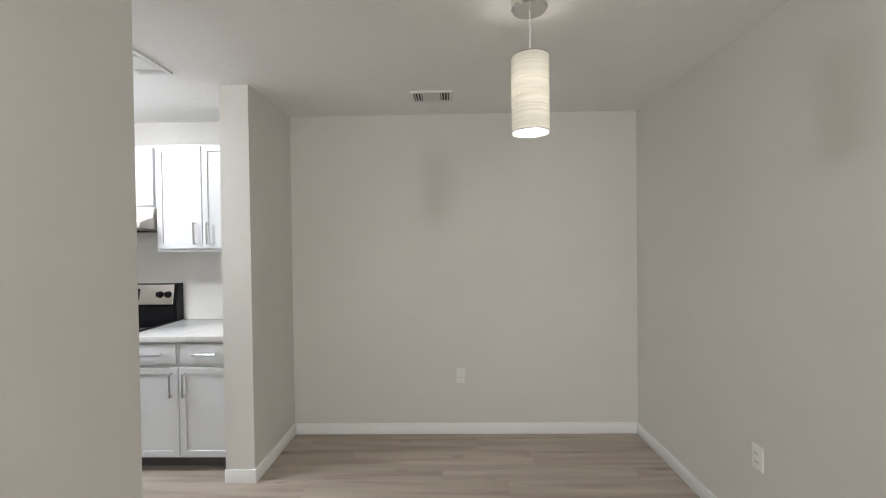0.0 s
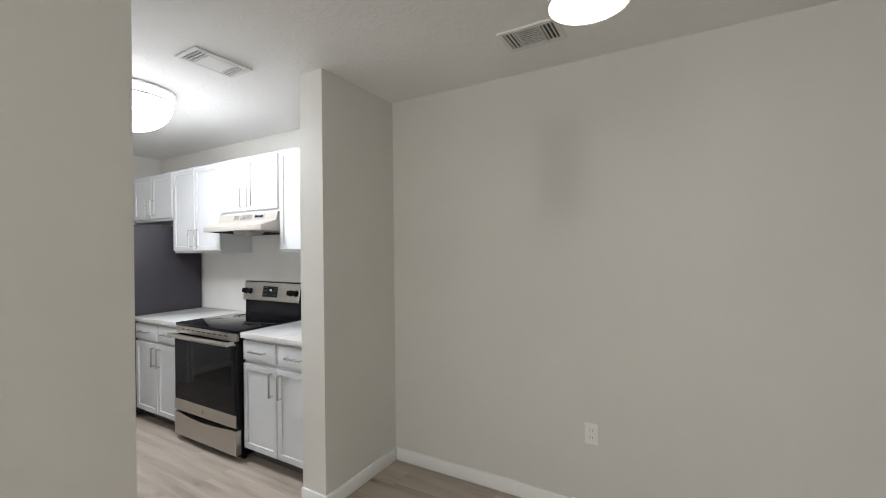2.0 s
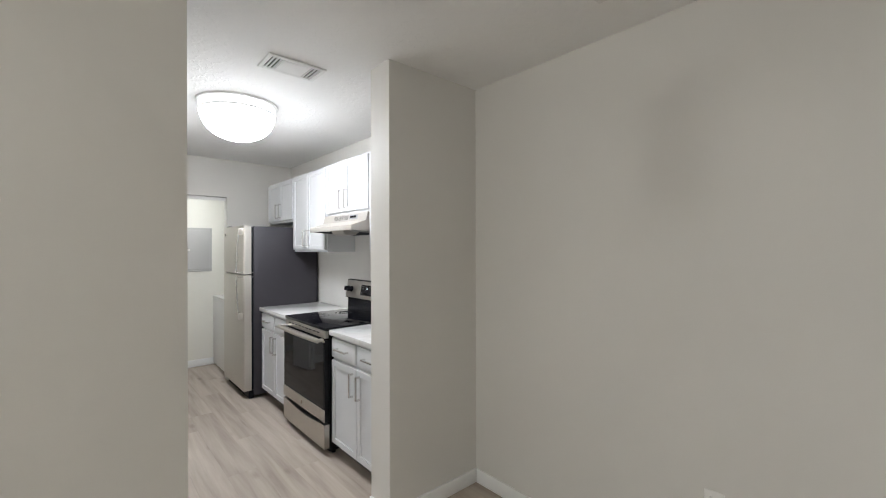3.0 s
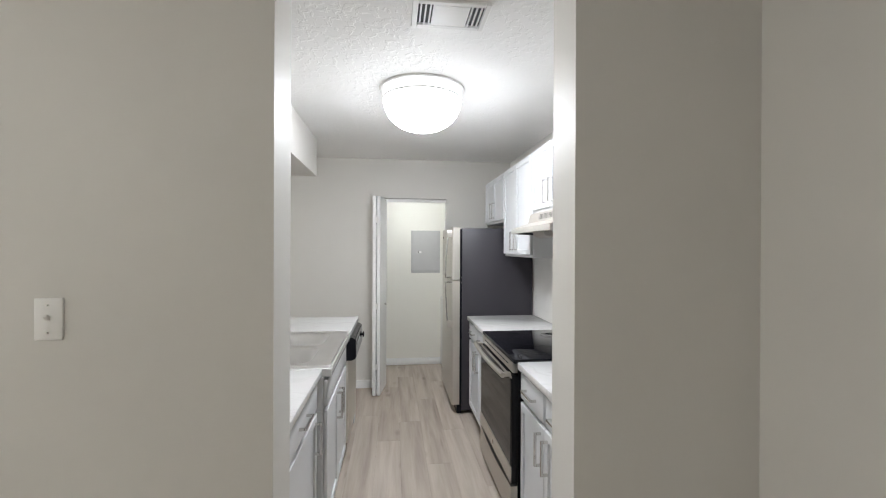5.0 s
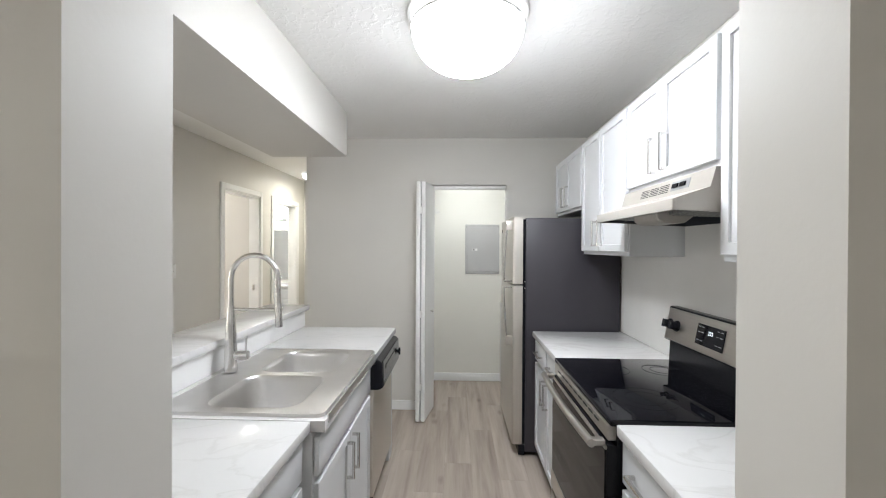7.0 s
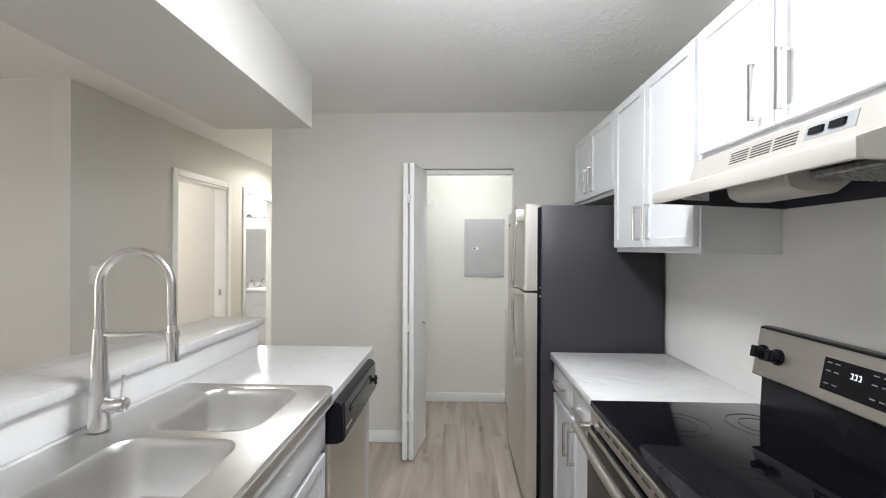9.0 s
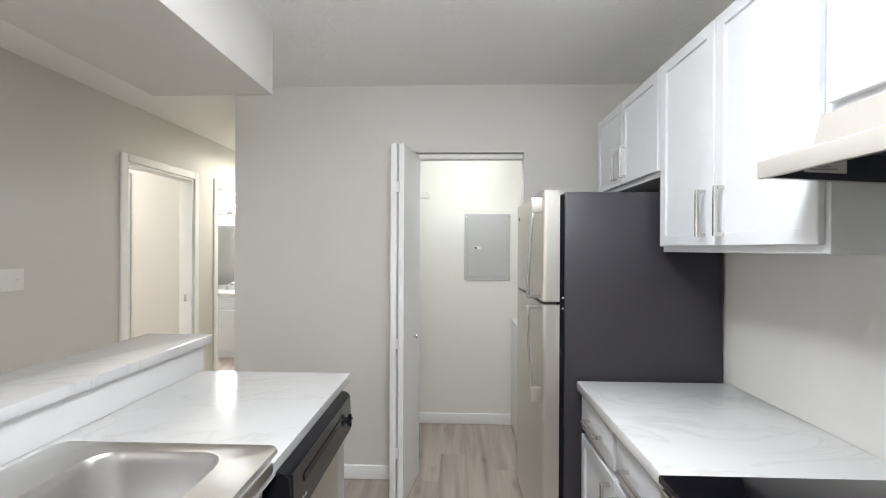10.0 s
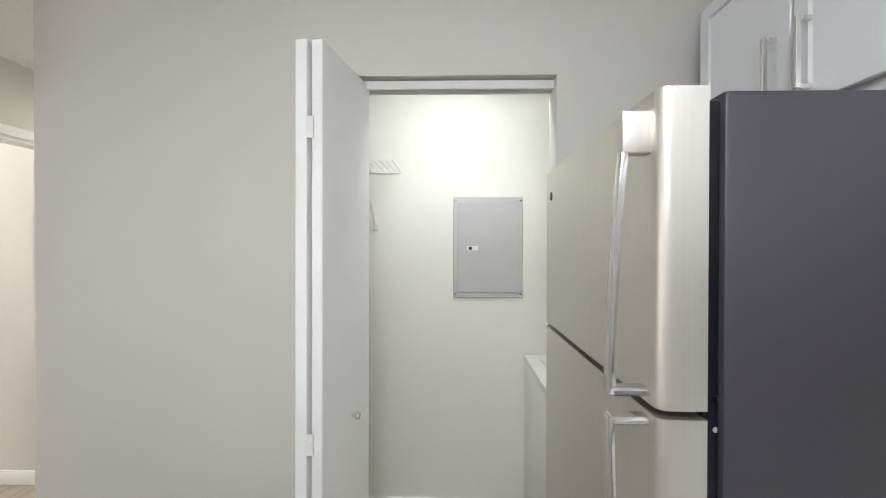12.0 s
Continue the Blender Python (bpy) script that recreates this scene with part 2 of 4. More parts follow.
def cyl(p0, p1, r, seg=24, r2=None, bevel=0.0):
    p0, p1 = Vector(p0), Vector(p1)
    bm = bmesh.new()
    d = p1 - p0
    m = Matrix.Translation((p0 + p1) / 2) @ d.to_track_quat("Z", "Y").to_matrix().to_4x4()
    bmesh.ops.create_cone(bm, cap_ends=True, segments=seg, radius1=r, radius2=r if r2 is None else r2, depth=d.length, matrix=m)
    if bevel:
        rims = [e for e in bm.edges if any(len(f.verts) > 4 for f in e.link_faces)]
        bmesh.ops.bevel(bm, geom=rims, offset=bevel, segments=2, profile=0.5, affect="EDGES")
    return bm


def lathe(profile, at, seg=48):
    """Turn (radius, height) pairs about a vertical axis."""
    bm = bmesh.new()
    rings = []
    for r, z in profile:
        if r < 1e-5:
            rings.append([bm.verts.new((at[0], at[1], at[2] + z))])
        else:
            rings.append([bm.verts.new((at[0] + r * math.cos(2 * math.pi * k / seg), at[1] + r * math.sin(2 * math.pi * k / seg), at[2] + z)) for k in range(seg)])
    for a, b in zip(rings, rings[1:]):
        for k in range(seg):
            q = [a[k % len(a)], a[(k + 1) % len(a)], b[(k + 1) % len(b)], b[k % len(b)]]
            q = list(dict.fromkeys(q))
            if len(q) > 2:
                bm.faces.new(q)
    bmesh.ops.recalc_face_normals(bm, faces=bm.faces)
    return bm


def tube(points, r, seg=12, radii=None):
    """A round bar along a line of points."""
    pts = [Vector(p) for p in points]
    bm = bmesh.new()
    rings, up = [], None
    for i, p in enumerate(pts):
        d = (pts[min(i + 1, len(pts) - 1)] - pts[max(i - 1, 0)]).normalized()
        if up is None:
            up = d.orthogonal().normalized()
        up = (up - d * up.dot(d)).normalized()
        side = d.cross(up)
        rr = radii[i] if radii else r
        rings.append([bm.verts.new(p + rr * (math.cos(2 * math.pi * k / seg) * up + math.sin(2 * math.pi * k / seg) * side)) for k in range(seg)])
    for a, b in zip(rings, rings[1:]):
        for k in range(seg):
            bm.faces.new((a[k], a[(k + 1) % seg], b[(k + 1) % seg], b[k]))
    bm.faces.new(rings[0])
    bm.faces.new(rings[-1])
    bmesh.ops.recalc_face_normals(bm, faces=bm.faces)
    return bm


def prism(profile, axis, a, b, bevel=0.0):
    """Extrude a closed outline from a to b along x, y or z. The outline gives the other two axes in order."""
    bm = bmesh.new()

    def put(u, v, w):
        return {"x": (w, u, v), "y": (u, w, v), "z": (u, v, w)}[axis]

    lo = [bm.verts.new(put(u, v, a)) for u, v in profile]
    hi = [bm.verts.new(put(u, v, b)) for u, v in profile]
    k = len(profile)
    bm.faces.new(lo)
    bm.faces.new(hi)
    for i in range(k):
        bm.faces.new((lo[i], lo[(i + 1) % k], hi[(i + 1) % k], hi[i]))
    bmesh.ops.recalc_face_normals(bm, faces=bm.faces)
    if bevel:
        bmesh.ops.bevel(bm, geom=list(bm.edges), offset=bevel, segments=1, profile=0.5, affect="EDGES")
    return bm


def finish(name, bm, mat, smooth=True):
    me = bpy.data.meshes.new(name)
    bm.to_mesh(me)
    bm.free()
    me.materials.append(mat)
    if smooth:
        me.polygons.foreach_set("use_smooth", [True] * len(me.polygons))
        me.set_sharp_from_angle(angle=radians(32))
    return me


def thing(name, at, label, category, group=""):
    ob = new(name)
    ob.location = at
    BASE[ob.name] = Vector(at)
    return tagged(ob, label, category, group)


def part(name, bm, mat, parent, label=""):
    """One mesh under a thing or a part; the outline is given in room coordinates."""
    base = BASE[parent.name]
    bmesh.ops.translate(bm, verts=bm.verts, vec=-base)
    ob = new(name, finish(name, bm, mat))
    ob.parent = parent
    BASE[ob.name] = base
    return tagged(ob, label)


def solid(name, bm, mat, label, category, kind="", group=""):
    """A thing that is one mesh, with its origin at the middle of its base."""
    co = [v.co for v in bm.verts]
    base = Vector(((min(c.x for c in co) + max(c.x for c in co)) / 2, (min(c.y for c in co) + max(c.y for c in co)) / 2, min(c.z for c in co)))
    bmesh.ops.translate(bm, verts=bm.verts, vec=-base)
    ob = new(name, finish(name, bm, mat))
    ob.location = base
    BASE[ob.name] = base
    return tagged(ob, label, category, group, kind)


# ---- the rooms ----
H = 2.44
NORTH, EAST, SOUTH, KITCHEN_N = 3.385, 1.707, -4.60, 3.455
JAMB_S, JAMB_N, WEST = 1.837, 2.740, -4.115


def wall(name, *boxes, mat=PAINT, label="greige painted plaster wall"):
    return solid(name, join(*[box(*b) for b in boxes]), mat, label, "wall", "structure")


wall("wall_dining_north", (-0.92, 1.84, NORTH, NORTH + 0.12, -0.01, H))
wall("wall_kitchen_north", (-5.155, -1.10, KITCHEN_N, KITCHEN_N + 0.12, -0.01, H))
wall("wall_east", (EAST, EAST + 0.12, SOUTH, NORTH, -0.01, H))
wall("wall_south", (-7.40, -3.15, SOUTH - 0.12, SOUTH, -0.01, H), (-1.45, -0.45, SOUTH - 0.12, SOUTH, -0.01, H), (-3.15, -1.45, SOUTH - 0.12, SOUTH, -0.01, 0.40), (-3.15, -1.45, SOUTH - 0.12, SOUTH, 2.18, H), (1.65, 1.84, SOUTH - 0.12, SOUTH, -0.01, H),
     (-0.45, 1.65, SOUTH - 0.12, SOUTH, -0.01, 0.40), (-0.45, 1.65, SOUTH - 0.12, SOUTH, 2.18, H))
wall("wall_partition_south", (-1.110, -0.92, 0.95, JAMB_S, -0.01, H))
wall("wall_partition_north", (-1.10, -0.92, JAMB_N, KITCHEN_N + 0.12, -0.01, H))
wall("wall_kitchen_west", (WEST - 0.11, WEST, 0.94, 2.025, -0.01, H), (WEST - 0.11, WEST, 2.745, KITCHEN_N, -0.01, H), (WEST - 0.11, WEST, 2.025, 2.745, 2.025, H))
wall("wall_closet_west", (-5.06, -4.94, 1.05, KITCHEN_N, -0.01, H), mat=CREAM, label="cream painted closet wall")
wall("wall_hall_north", (-6.50, WEST - 0.11, 0.94, 1.05, -0.01, H))
wall("wall_hall_west", (-6.60, -6.50, 0.02, 1.05, -0.01, H))
wall("wall_hall_south", (-4.38, -3.46, -0.09, 0.02, -0.01, H), (-5.46, -5.11, -0.09, 0.02, -0.01, H), (-7.40, -6.20, -0.09, 0.02, -0.01, H),
     (-5.11, -4.38, -0.09, 0.02, 2.03, H), (-6.20, -5.46, -0.09, 0.02, 2.03, H))
wall("wall_living_west", (-3.57, -3.46, SOUTH, -0.09, -0.01, H))
wall("wall_room_west", (-5.24, -5.13, -0.62, -0.09, -0.01, H), (-5.24, -5.13, SOUTH, -1.34, -0.01, H), (-5.24, -5.13, -1.34, -0.62, 2.03, H))
wall("wall_bath_west", (-7.40, -7.30, SOUTH, -0.09, -0.01, H))
wall("wall_bar", (-3.38, -1.11, 1.01, 1.191, -0.01, 1.0), label="low painted wall under the bar ledge")
wall("soffit", (-3.41, -1.11, 0.95, 1.50, 2.12, H), label="painted boxed soffit over the breakfast bar")
solid("ceiling", box(-7.40, 1.84, SOUTH - 0.12, KITCHEN_N + 0.12, H, H + 0.1), CEILING, "white knockdown-textured ceiling", "ceiling", "structure")
floor = solid("floor", box(-7.40, 1.84, SOUTH - 0.12, KITCHEN_N + 0.12, -0.10, -0.006), JOINT, "grey-brown wood-look vinyl plank floor", "floor", "structure")


def baseboard(name, x0, x1, y0, y1):
    return solid(name, box(x0, x1, y0, y1, 0.001, 0.086, 0.004, 2), TRIM, "white painted wooden baseboard", "baseboard", "structure")


T = 0.013
baseboard("baseboard_dining_north", -0.905, EAST - T, NORTH - T, NORTH + 0.002)
baseboard("baseboard_dining_west", -0.922, -0.907, JAMB_N, NORTH + 0.002)
baseboard("baseboard_pillar", -1.102, -0.907, JAMB_N - T, JAMB_N + 0.002)
baseboard("baseboard_jamb", -1.112, -0.907, JAMB_S - 0.002, JAMB_S + T)
baseboard("baseboard_partition", -0.922, -0.907, 0.95, JAMB_S - 0.002)
baseboard("baseboard_east", EAST - T, EAST + 0.002, SOUTH, NORTH)
baseboard("baseboard_kitchen_west", WEST - 0.002, WEST + T, 0.927, 2.01)
baseboard("baseboard_closet", -4.942, -4.927, 1.05, KITCHEN_N)
baseboard("baseboard_hall_corner", -4.32, -3.447, 0.018, 0.033)
baseboard("baseboard_hall_mid", -5.39, -5.18, 0.018, 0.033)
baseboard("baseboard_room", -5.132, -5.117, -0.555, -0.09)
baseboard("baseboard_living", -3.462, -3.447, SOUTH, 0.018)


def casing_y(name, x0, x1, y, s, top=2.03, w=0.058, t=0.016):
    """A door casing on a wall that faces along y, with the liner of the opening."""
    ob = thing(name, ((x0 + x1) / 2, y, 0), "white painted door casing round an open doorway", "door casing")
    tagged(ob, kind="structure")
    part("casing_side", box(x0 - w, x0, y - 0.002 * s, y + t * s, 0, top + w, 0.004), TRIM, ob)
    part("casing_side", box(x1, x1 + w, y - 0.002 * s, y + t * s, 0, top + w, 0.004), TRIM, ob)
    part("casing_head", box(x0, x1, y - 0.002 * s, y + t * s, top, top + w, 0.004), TRIM, ob)
    part("liner", join(box(x0, x0 + 0.018, y + 0.002 * s, y - 0.112 * s, 0, top), box(x1 - 0.018, x1, y + 0.002 * s, y - 0.112 * s, 0, top),
                       box(x0 + 0.018, x1 - 0.018, y + 0.002 * s, y - 0.112 * s, top - 0.018, top)), TRIM, ob)
    return ob


d1 = casing_y("door_1", -5.11, -4.38, 0.02, 1)
part("strike_plate", box(-5.092, -5.089, -0.05, -0.025, 0.96, 1.02, 0.001), NICKEL, d1, "small nickel strike plate")
casing_y("door_2", -6.20, -5.46, 0.02, 1)
d3 = thing("door_3", (-5.13, -0.98, 0), "white painted casing of an inner doorway", "door casing")
tagged(d3, kind="structure")
part("casing_side", box(-5.132, -5.114, -0.62, -0.562, 0, 2.088, 0.004), TRIM, d3)
part("casing_side", box(-5.132, -5.114, -1.398, -1.34, 0, 2.088, 0.004), TRIM, d3)
part("casing_head", box(-5.132, -5.114, -1.34, -0.62, 2.03, 2.088, 0.004), TRIM, d3)

# Both windows are out of view and placed for their light; window 2 is invented.
for number, a, b in ((1, -0.45, 1.65), (2, -3.15, -1.45)):
    window = thing(f"window_{number}", ((a + b) / 2, SOUTH, 0.40), "wide white framed window assumed in the unseen living room wall", "window")
    tagged(window, kind="structure")
    for c, d, e, f in ((a, a + 0.06, 0.40, 2.18), (b - 0.06, b, 0.40, 2.18), (a + 0.06, b - 0.06, 0.40, 0.46), (a + 0.06, b - 0.06, 2.12, 2.18)):
        part("window_frame", box(c, d, SOUTH - 0.09, SOUTH - 0.03, e, f), TRIM, window)
    pane = part("pane", box(a + 0.06, b - 0.06, SOUTH - 0.065, SOUTH - 0.06, 0.46, 2.12), GLASS, window)
    pane.visible_shadow = False


# ---- lamps ----
def drum_light(x, y, r, name, label, mat, depth, band=None, side=None):
    ob = thing(name, (x, y, H), label, "ceiling light")
    # The pan's grey rim beyond the glass stands in for the shadow ring on the ceiling.
    part("pan", lathe([(0, -0.0005), (r * 1.08, -0.0005), (r * 1.08, -0.008), (r * 1.06, -0.012), (0, -0.012)], (x, y, H)), VENTM, ob)
    rim = depth * 0.27
    bowl = [(r * 0.985, -0.012), (r, -0.016), (r, -rim)]
    k = 16
    for i in range(1, k + 1):
        a = i / k * math.pi / 2
        bowl.append((r * 0.99 * math.cos(a) ** 0.92 if i < k else 0, -rim - (depth - rim) * math.sin(a)))
    cut = next(i for i, (rr, _) in enumerate(bowl) if i > 3 and rr < r * 0.90)
    part("diffuser", lathe(bowl[cut:], (x, y, H)), mat, ob, "glowing white glass diffuser")
    part("diffuser_side", lathe(bowl[2 : cut + 1], (x, y, H)), side or mat, ob, "glowing white glass side")
    part("band", lathe(bowl[:3], (x, y, H)), band or mat, ob, "softly lit white upper band")
    z = H - rim
    part("trim_ring", lathe([(r * 1.0, 0.005), (r * 1.016, 0.005), (r * 1.016, -0.005), (r * 1.0, -0.005), (r * 1.0, 0.005)], (x, y, z)), NICKEL, ob, "thin brushed nickel ring")
    return ob


kl = drum_light(-2.168, 2.345, 0.236, "flush_ceiling_light", "round flush drum ceiling light with glowing white glass", LAMPGLASS, 0.244, LAMPBAND, LAMPSIDE)
for a in (0, 58, -58, 116, -116, 180):
    ux, uy = math.cos(radians(a)), math.sin(radians(a))
    part("seam_clip", cyl((-2.168 + 0.2362 * ux, 2.345 + 0.2362 * uy, H - 0.066), (-2.168 + 0.2362 * ux, 2.345 + 0.2362 * uy, H - 0.012), 0.0022, 6), NICKEL, kl)
drum_light(-5.85, 0.34, 0.10, "hall_ceiling_light", "small round glowing hall ceiling light", CLOSETGLASS, 0.09)

PX, PY = 0.629, 1.925
pend = thing("pendant_light", (PX, PY, H), "cylindrical woven fabric pendant light hanging from a nickel canopy", "pendant light")
part("canopy", lathe([(0, -0.012), (0, -0.052), (0.066, -0.052), (0.072, -0.046), (0.074, 0.0), (0, 0.0)], (PX, PY, H)), CHROME, pend, "polished nickel ceiling canopy")
part("cord", tube([(PX, PY, H - 0.05), (PX + 0.002, PY, 2.32), (PX, PY, 2.19)], 0.0028, 8), PLASTIC, pend, "thin white cord")
part("shade", lathe([(0.0745, 0.0), (0.0745, 0.30), (0.0733, 0.30), (0.0733, 0.0), (0.0745, 0.0)], (PX, PY, 1.90), 64), SHADE, pend, "off-white slubbed fabric drum shade")
part("diffuser", lathe([(0, 0.012), (0.072, 0.012), (0.072, 0.009), (0, 0.009)], (PX, PY, 1.90)), PENDGLASS, pend, "glowing white round diffuser")
part("spider", join(cyl((PX, PY, 2.16), (PX, PY, 2.205), 0.013, 16), box(PX - 0.073, PX + 0.073, PY - 0.002, PY + 0.002, 2.190, 2.194),
                    box(PX - 0.002, PX + 0.002, PY - 0.073, PY + 0.073, 2.1945, 2.1985)), PLASTIC, pend)
for z in (1.898, 2.198):
    part("shade_rim", lathe([(0.0735, 0), (0.0758, 0), (0.0758, 0.004), (0.0735, 0.004), (0.0735, 0)], (PX, PY, z)), NICKEL, pend)
drum_light(1.15, 0.05, 0.12, "living_ceiling_light", "round flush ceiling light in the living area", BULBGLASS, 0.07)
# Fitting invented to go with the added side room bulb.
drum_light(-4.35, -1.6, 0.12, "added_room_light", "round flush light added out of view to brighten the side room", BULBGLASS, 0.07)
drum_light(-4.34, 2.42, 0.13, "closet_ceiling_light", "small round closet ceiling light", CLOSETGLASS, 0.06)


# ---- vents, switch and outlets ----
def ceiling_vent(cx, cy, lx, ly, name, label, bands, across):
    """A stamped register: a frame with banks of louvres. across: the axis that the banks follow."""
    ob = thing(name, (cx, cy, H), label, "ceiling vent")
    z0, z1 = H - 0.012, H - 0.0005
    part("frame", join(box(cx - lx / 2, cx + lx / 2, cy - ly / 2, cy - ly / 2 + 0.024, z0, z1, 0.003), box(cx - lx / 2, cx + lx / 2, cy + ly / 2 - 0.024, cy + ly / 2, z0, z1, 0.003),
                       box(cx - lx / 2, cx - lx / 2 + 0.024, cy - ly / 2 + 0.024, cy + ly / 2 - 0.024, z0, z1, 0.003),
                       box(cx + lx / 2 - 0.024, cx + lx / 2, cy - ly / 2 + 0.024, cy + ly / 2 - 0.024, z0, z1, 0.003)), VENTM, ob)
    part("backing", box(cx - lx / 2 + 0.02, cx + lx / 2 - 0.02, cy - ly / 2 + 0.02, cy + ly / 2 - 0.02, H - 0.003, H - 0.0004), SLOT, ob)
    along = lx if across == "x" else ly
    other = ly if across == "x" else lx
    a = -along / 2 + 0.026
    for length, style in bands:
        length *= along - 0.052
        if style == "cross":
            k = max(3, round(length / 0.019))
            for i in range(k):
                u = a + (i + 0.5) * length / k
                sl = (u - 0.0030, u + 0.0030, -other / 2 + 0.026, other / 2 - 0.026)
                b = box(cx + sl[0], cx + sl[1], cy + sl[2], cy + sl[3], z0, z1 - 0.004) if across == "x" else box(cx + sl[2], cx + sl[3], cy + sl[0], cy + sl[1], z0, z1 - 0.004)
                part("slat", b, VENTM, ob)
        elif style == "long":
            k = max(4, round((other - 0.052) / 0.0165))
            for i in range(k):
                v = -other / 2 + 0.026 + (i + 0.5) * (other - 0.052) / k
                b = box(cx + a, cx + a + length, cy + v - 0.0017, cy + v + 0.0017, z0 + 0.002, z1 - 0.004) if across == "x" else box(cx + v - 0.0017, cx + v + 0.0017, cy + a, cy + a + length, z0 + 0.002, z1 - 0.004)
                part("slat", b, VENTM, ob)
        else:
            b = box(cx + a, cx + a + length, cy - other / 2 + 0.026, cy + other / 2 - 0.026, z0, z1 - 0.004) if across == "x" else box(cx - other / 2 + 0.026, cx + other / 2 - 0.026, cy + a, cy + a + length, z0, z1 - 0.004)
            part("plate", b, VENTM, ob)
        a += length
    return ob


ceiling_vent(0.185, 2.995, 0.28, 0.20, "ceiling_vent", "white stamped steel air register in the dining ceiling", ((0.24, "cross"), (0.03, "plate"), (0.46, "long"), (0.03, "plate"), (0.24, "cross")), "x")
ceiling_vent(-1.345, 2.40, 0.19, 0.31, "ceiling_vent", "white stamped steel air register in the kitchen ceiling", ((0.22, "cross"), (0.56, "plate"), (0.22, "cross")), "y")

sw = thing("light_switch", (-0.92, 1.259, 1.238), "white toggle light switch plate on the wall", "light switch")
part("plate", box(-0.921, -0.914, 1.224, 1.294, 1.238, 1.352, 0.003, 2), PLASTIC, sw)
part("toggle", prism([(-0.915, 1.290), (-0.902, 1.302), (-0.903, 1.310), (-0.915, 1.302)], "y", 1.254, 1.264), PLASTIC, sw)
for z in (1.258, 1.332):
    part("screw", cyl((-0.9145, 1.259, z), (-0.9133, 1.259, z), 0.003, 10), NICKEL, sw)


hs = thing("light_switch", (-3.64, 0.02, 1.20), "white double toggle switch plate on the hall wall", "light switch")
part("plate", box(-3.698, -3.583, 0.018, 0.027, 1.200, 1.314, 0.003, 2), PLASTIC, hs)
for x in (-3.664, -3.617):
    part("toggle", box(x - 0.005, x + 0.005, 0.026, 0.036, 1.252, 1.264, 0.002), PLASTIC, hs)


def outlet(u, z, on_north):
    """A duplex outlet plate on the north or east dining wall."""
    def put(a0, a1, d0, d1, z0, z1, bevel=0.0):
        if on_north:
            return box(a0, a1, NORTH - d1, NORTH - d0, z0, z1, bevel)
        return box(EAST - d1, EAST - d0, a0, a1, z0, z1, bevel)
    ob = thing("wall_outlet", (u, NORTH, z) if on_north else (EAST, u, z), "white duplex power outlet plate on the wall", "outlet")
    part("plate", put(u - 0.035, u + 0.035, -0.001, 0.006, z - 0.057, z + 0.057, 0.003), PLASTIC, ob)
    for dz in (-0.02, 0.02):
        face = part("receptacle", put(u - 0.017, u + 0.017, 0.005, 0.008, z + dz - 0.014, z + dz + 0.014, 0.002), PLASTIC, ob)
        part("slots", join(put(u - 0.008, u - 0.006, 0.007, 0.0086, z + dz - 0.004, z + dz + 0.006), put(u + 0.006, u + 0.008, 0.007, 0.0086, z + dz - 0.004, z + dz + 0.006)), SLOT, face)
    return ob


outlet(0.366, 0.450, True)
outlet(2.166, 0.455, False)


# ---- cabinets ----
def pull(parent, x, z, front, s, upright, length=0.155):
    """A square bar pull on two posts; front is the face that it stands on, s the way it faces along y."""
    w, out = 0.0055, 0.032
    y0, y1 = front + s * (out - 2 * w), front + s * out
    h = length / 2
    if upright:
        bm = join(box(x - w, x + w, y0, y1, z - h, z + h, 0.0015), box(x - w, x + w, front - s * 0.001, y0, z - h, z - h + 2 * w, 0.001), box(x - w, x + w, front - s * 0.001, y0, z + h - 2 * w, z + h, 0.001))
    else:
        bm = join(box(x - h, x + h, y0, y1, z - w, z + w, 0.0015), box(x - h, x - h + 2 * w, front - s * 0.001, y0, z - w, z + w, 0.001), box(x + h - 2 * w, x + h, front - s * 0.001, y0, z - w, z + w, 0.001))
    part("handle", bm, NICKEL, parent, "brushed nickel bar pull")


def shaker(name, x0, x1, z0, z1, y, s, parent, rail=0.055):
    """A shaker front 19 mm thick with a sunken panel; y is its back, s the way it faces."""
    bm = box(x0, x1, y, y + 0.019 * s, z0, z1, 0.0025)
    face = max((f for f in bm.faces if f.normal.y * s > 0.9), key=lambda f: f.calc_area())
    bmesh.ops.inset_region(bm, faces=[face], thickness=rail - 0.0025)
    bmesh.ops.inset_region(bm, faces=[face], thickness=0.0015, depth=-0.009)
    return part(name, bm, CAB, parent)


def slab(name, x0, x1, z0, z1, y, s, parent):
    return part(name, box(x0, x1, y, y + 0.019 * s, z0, z1, 0.003, 2), CAB, parent)


def upper_cabinet(x0, x1, z0, z1, label, handle_z=None):
    back, front, s = KITCHEN_N - 0.002, 3.174, -1
    ob = thing("wall_cabinet", ((x0 + x1) / 2, (front + back) / 2, z0), label, "wall cabinet", "kitchen wall cabinets")
    part("body", box(x0 + 0.0015, x1 - 0.0015, front, back, z0, z1, 0.002), CAB, ob)
    mid = (x0 + x1) / 2 - 0.014
    for a, b, hx in ((x0 + 0.012, mid - 0.003, mid - 0.047), (mid + 0.003, x1 - 0.012, mid + 0.047)):
        d = shaker("door", a, b, z0 + 0.022, z1 - 0.018, front - 0.001, s, ob)
        pull(d, hx, (z0 + 0.13) if handle_z is None else handle_z, front - 0.020, s, True)
    return ob


upper_cabinet(-1.812, -1.105, 1.422, 2.193, "white shaker double-door wall cabinet beside the hood")
upper_cabinet(-2.538, -1.812, 1.735, 2.190, "short white shaker wall cabinet above the range hood", 1.86)
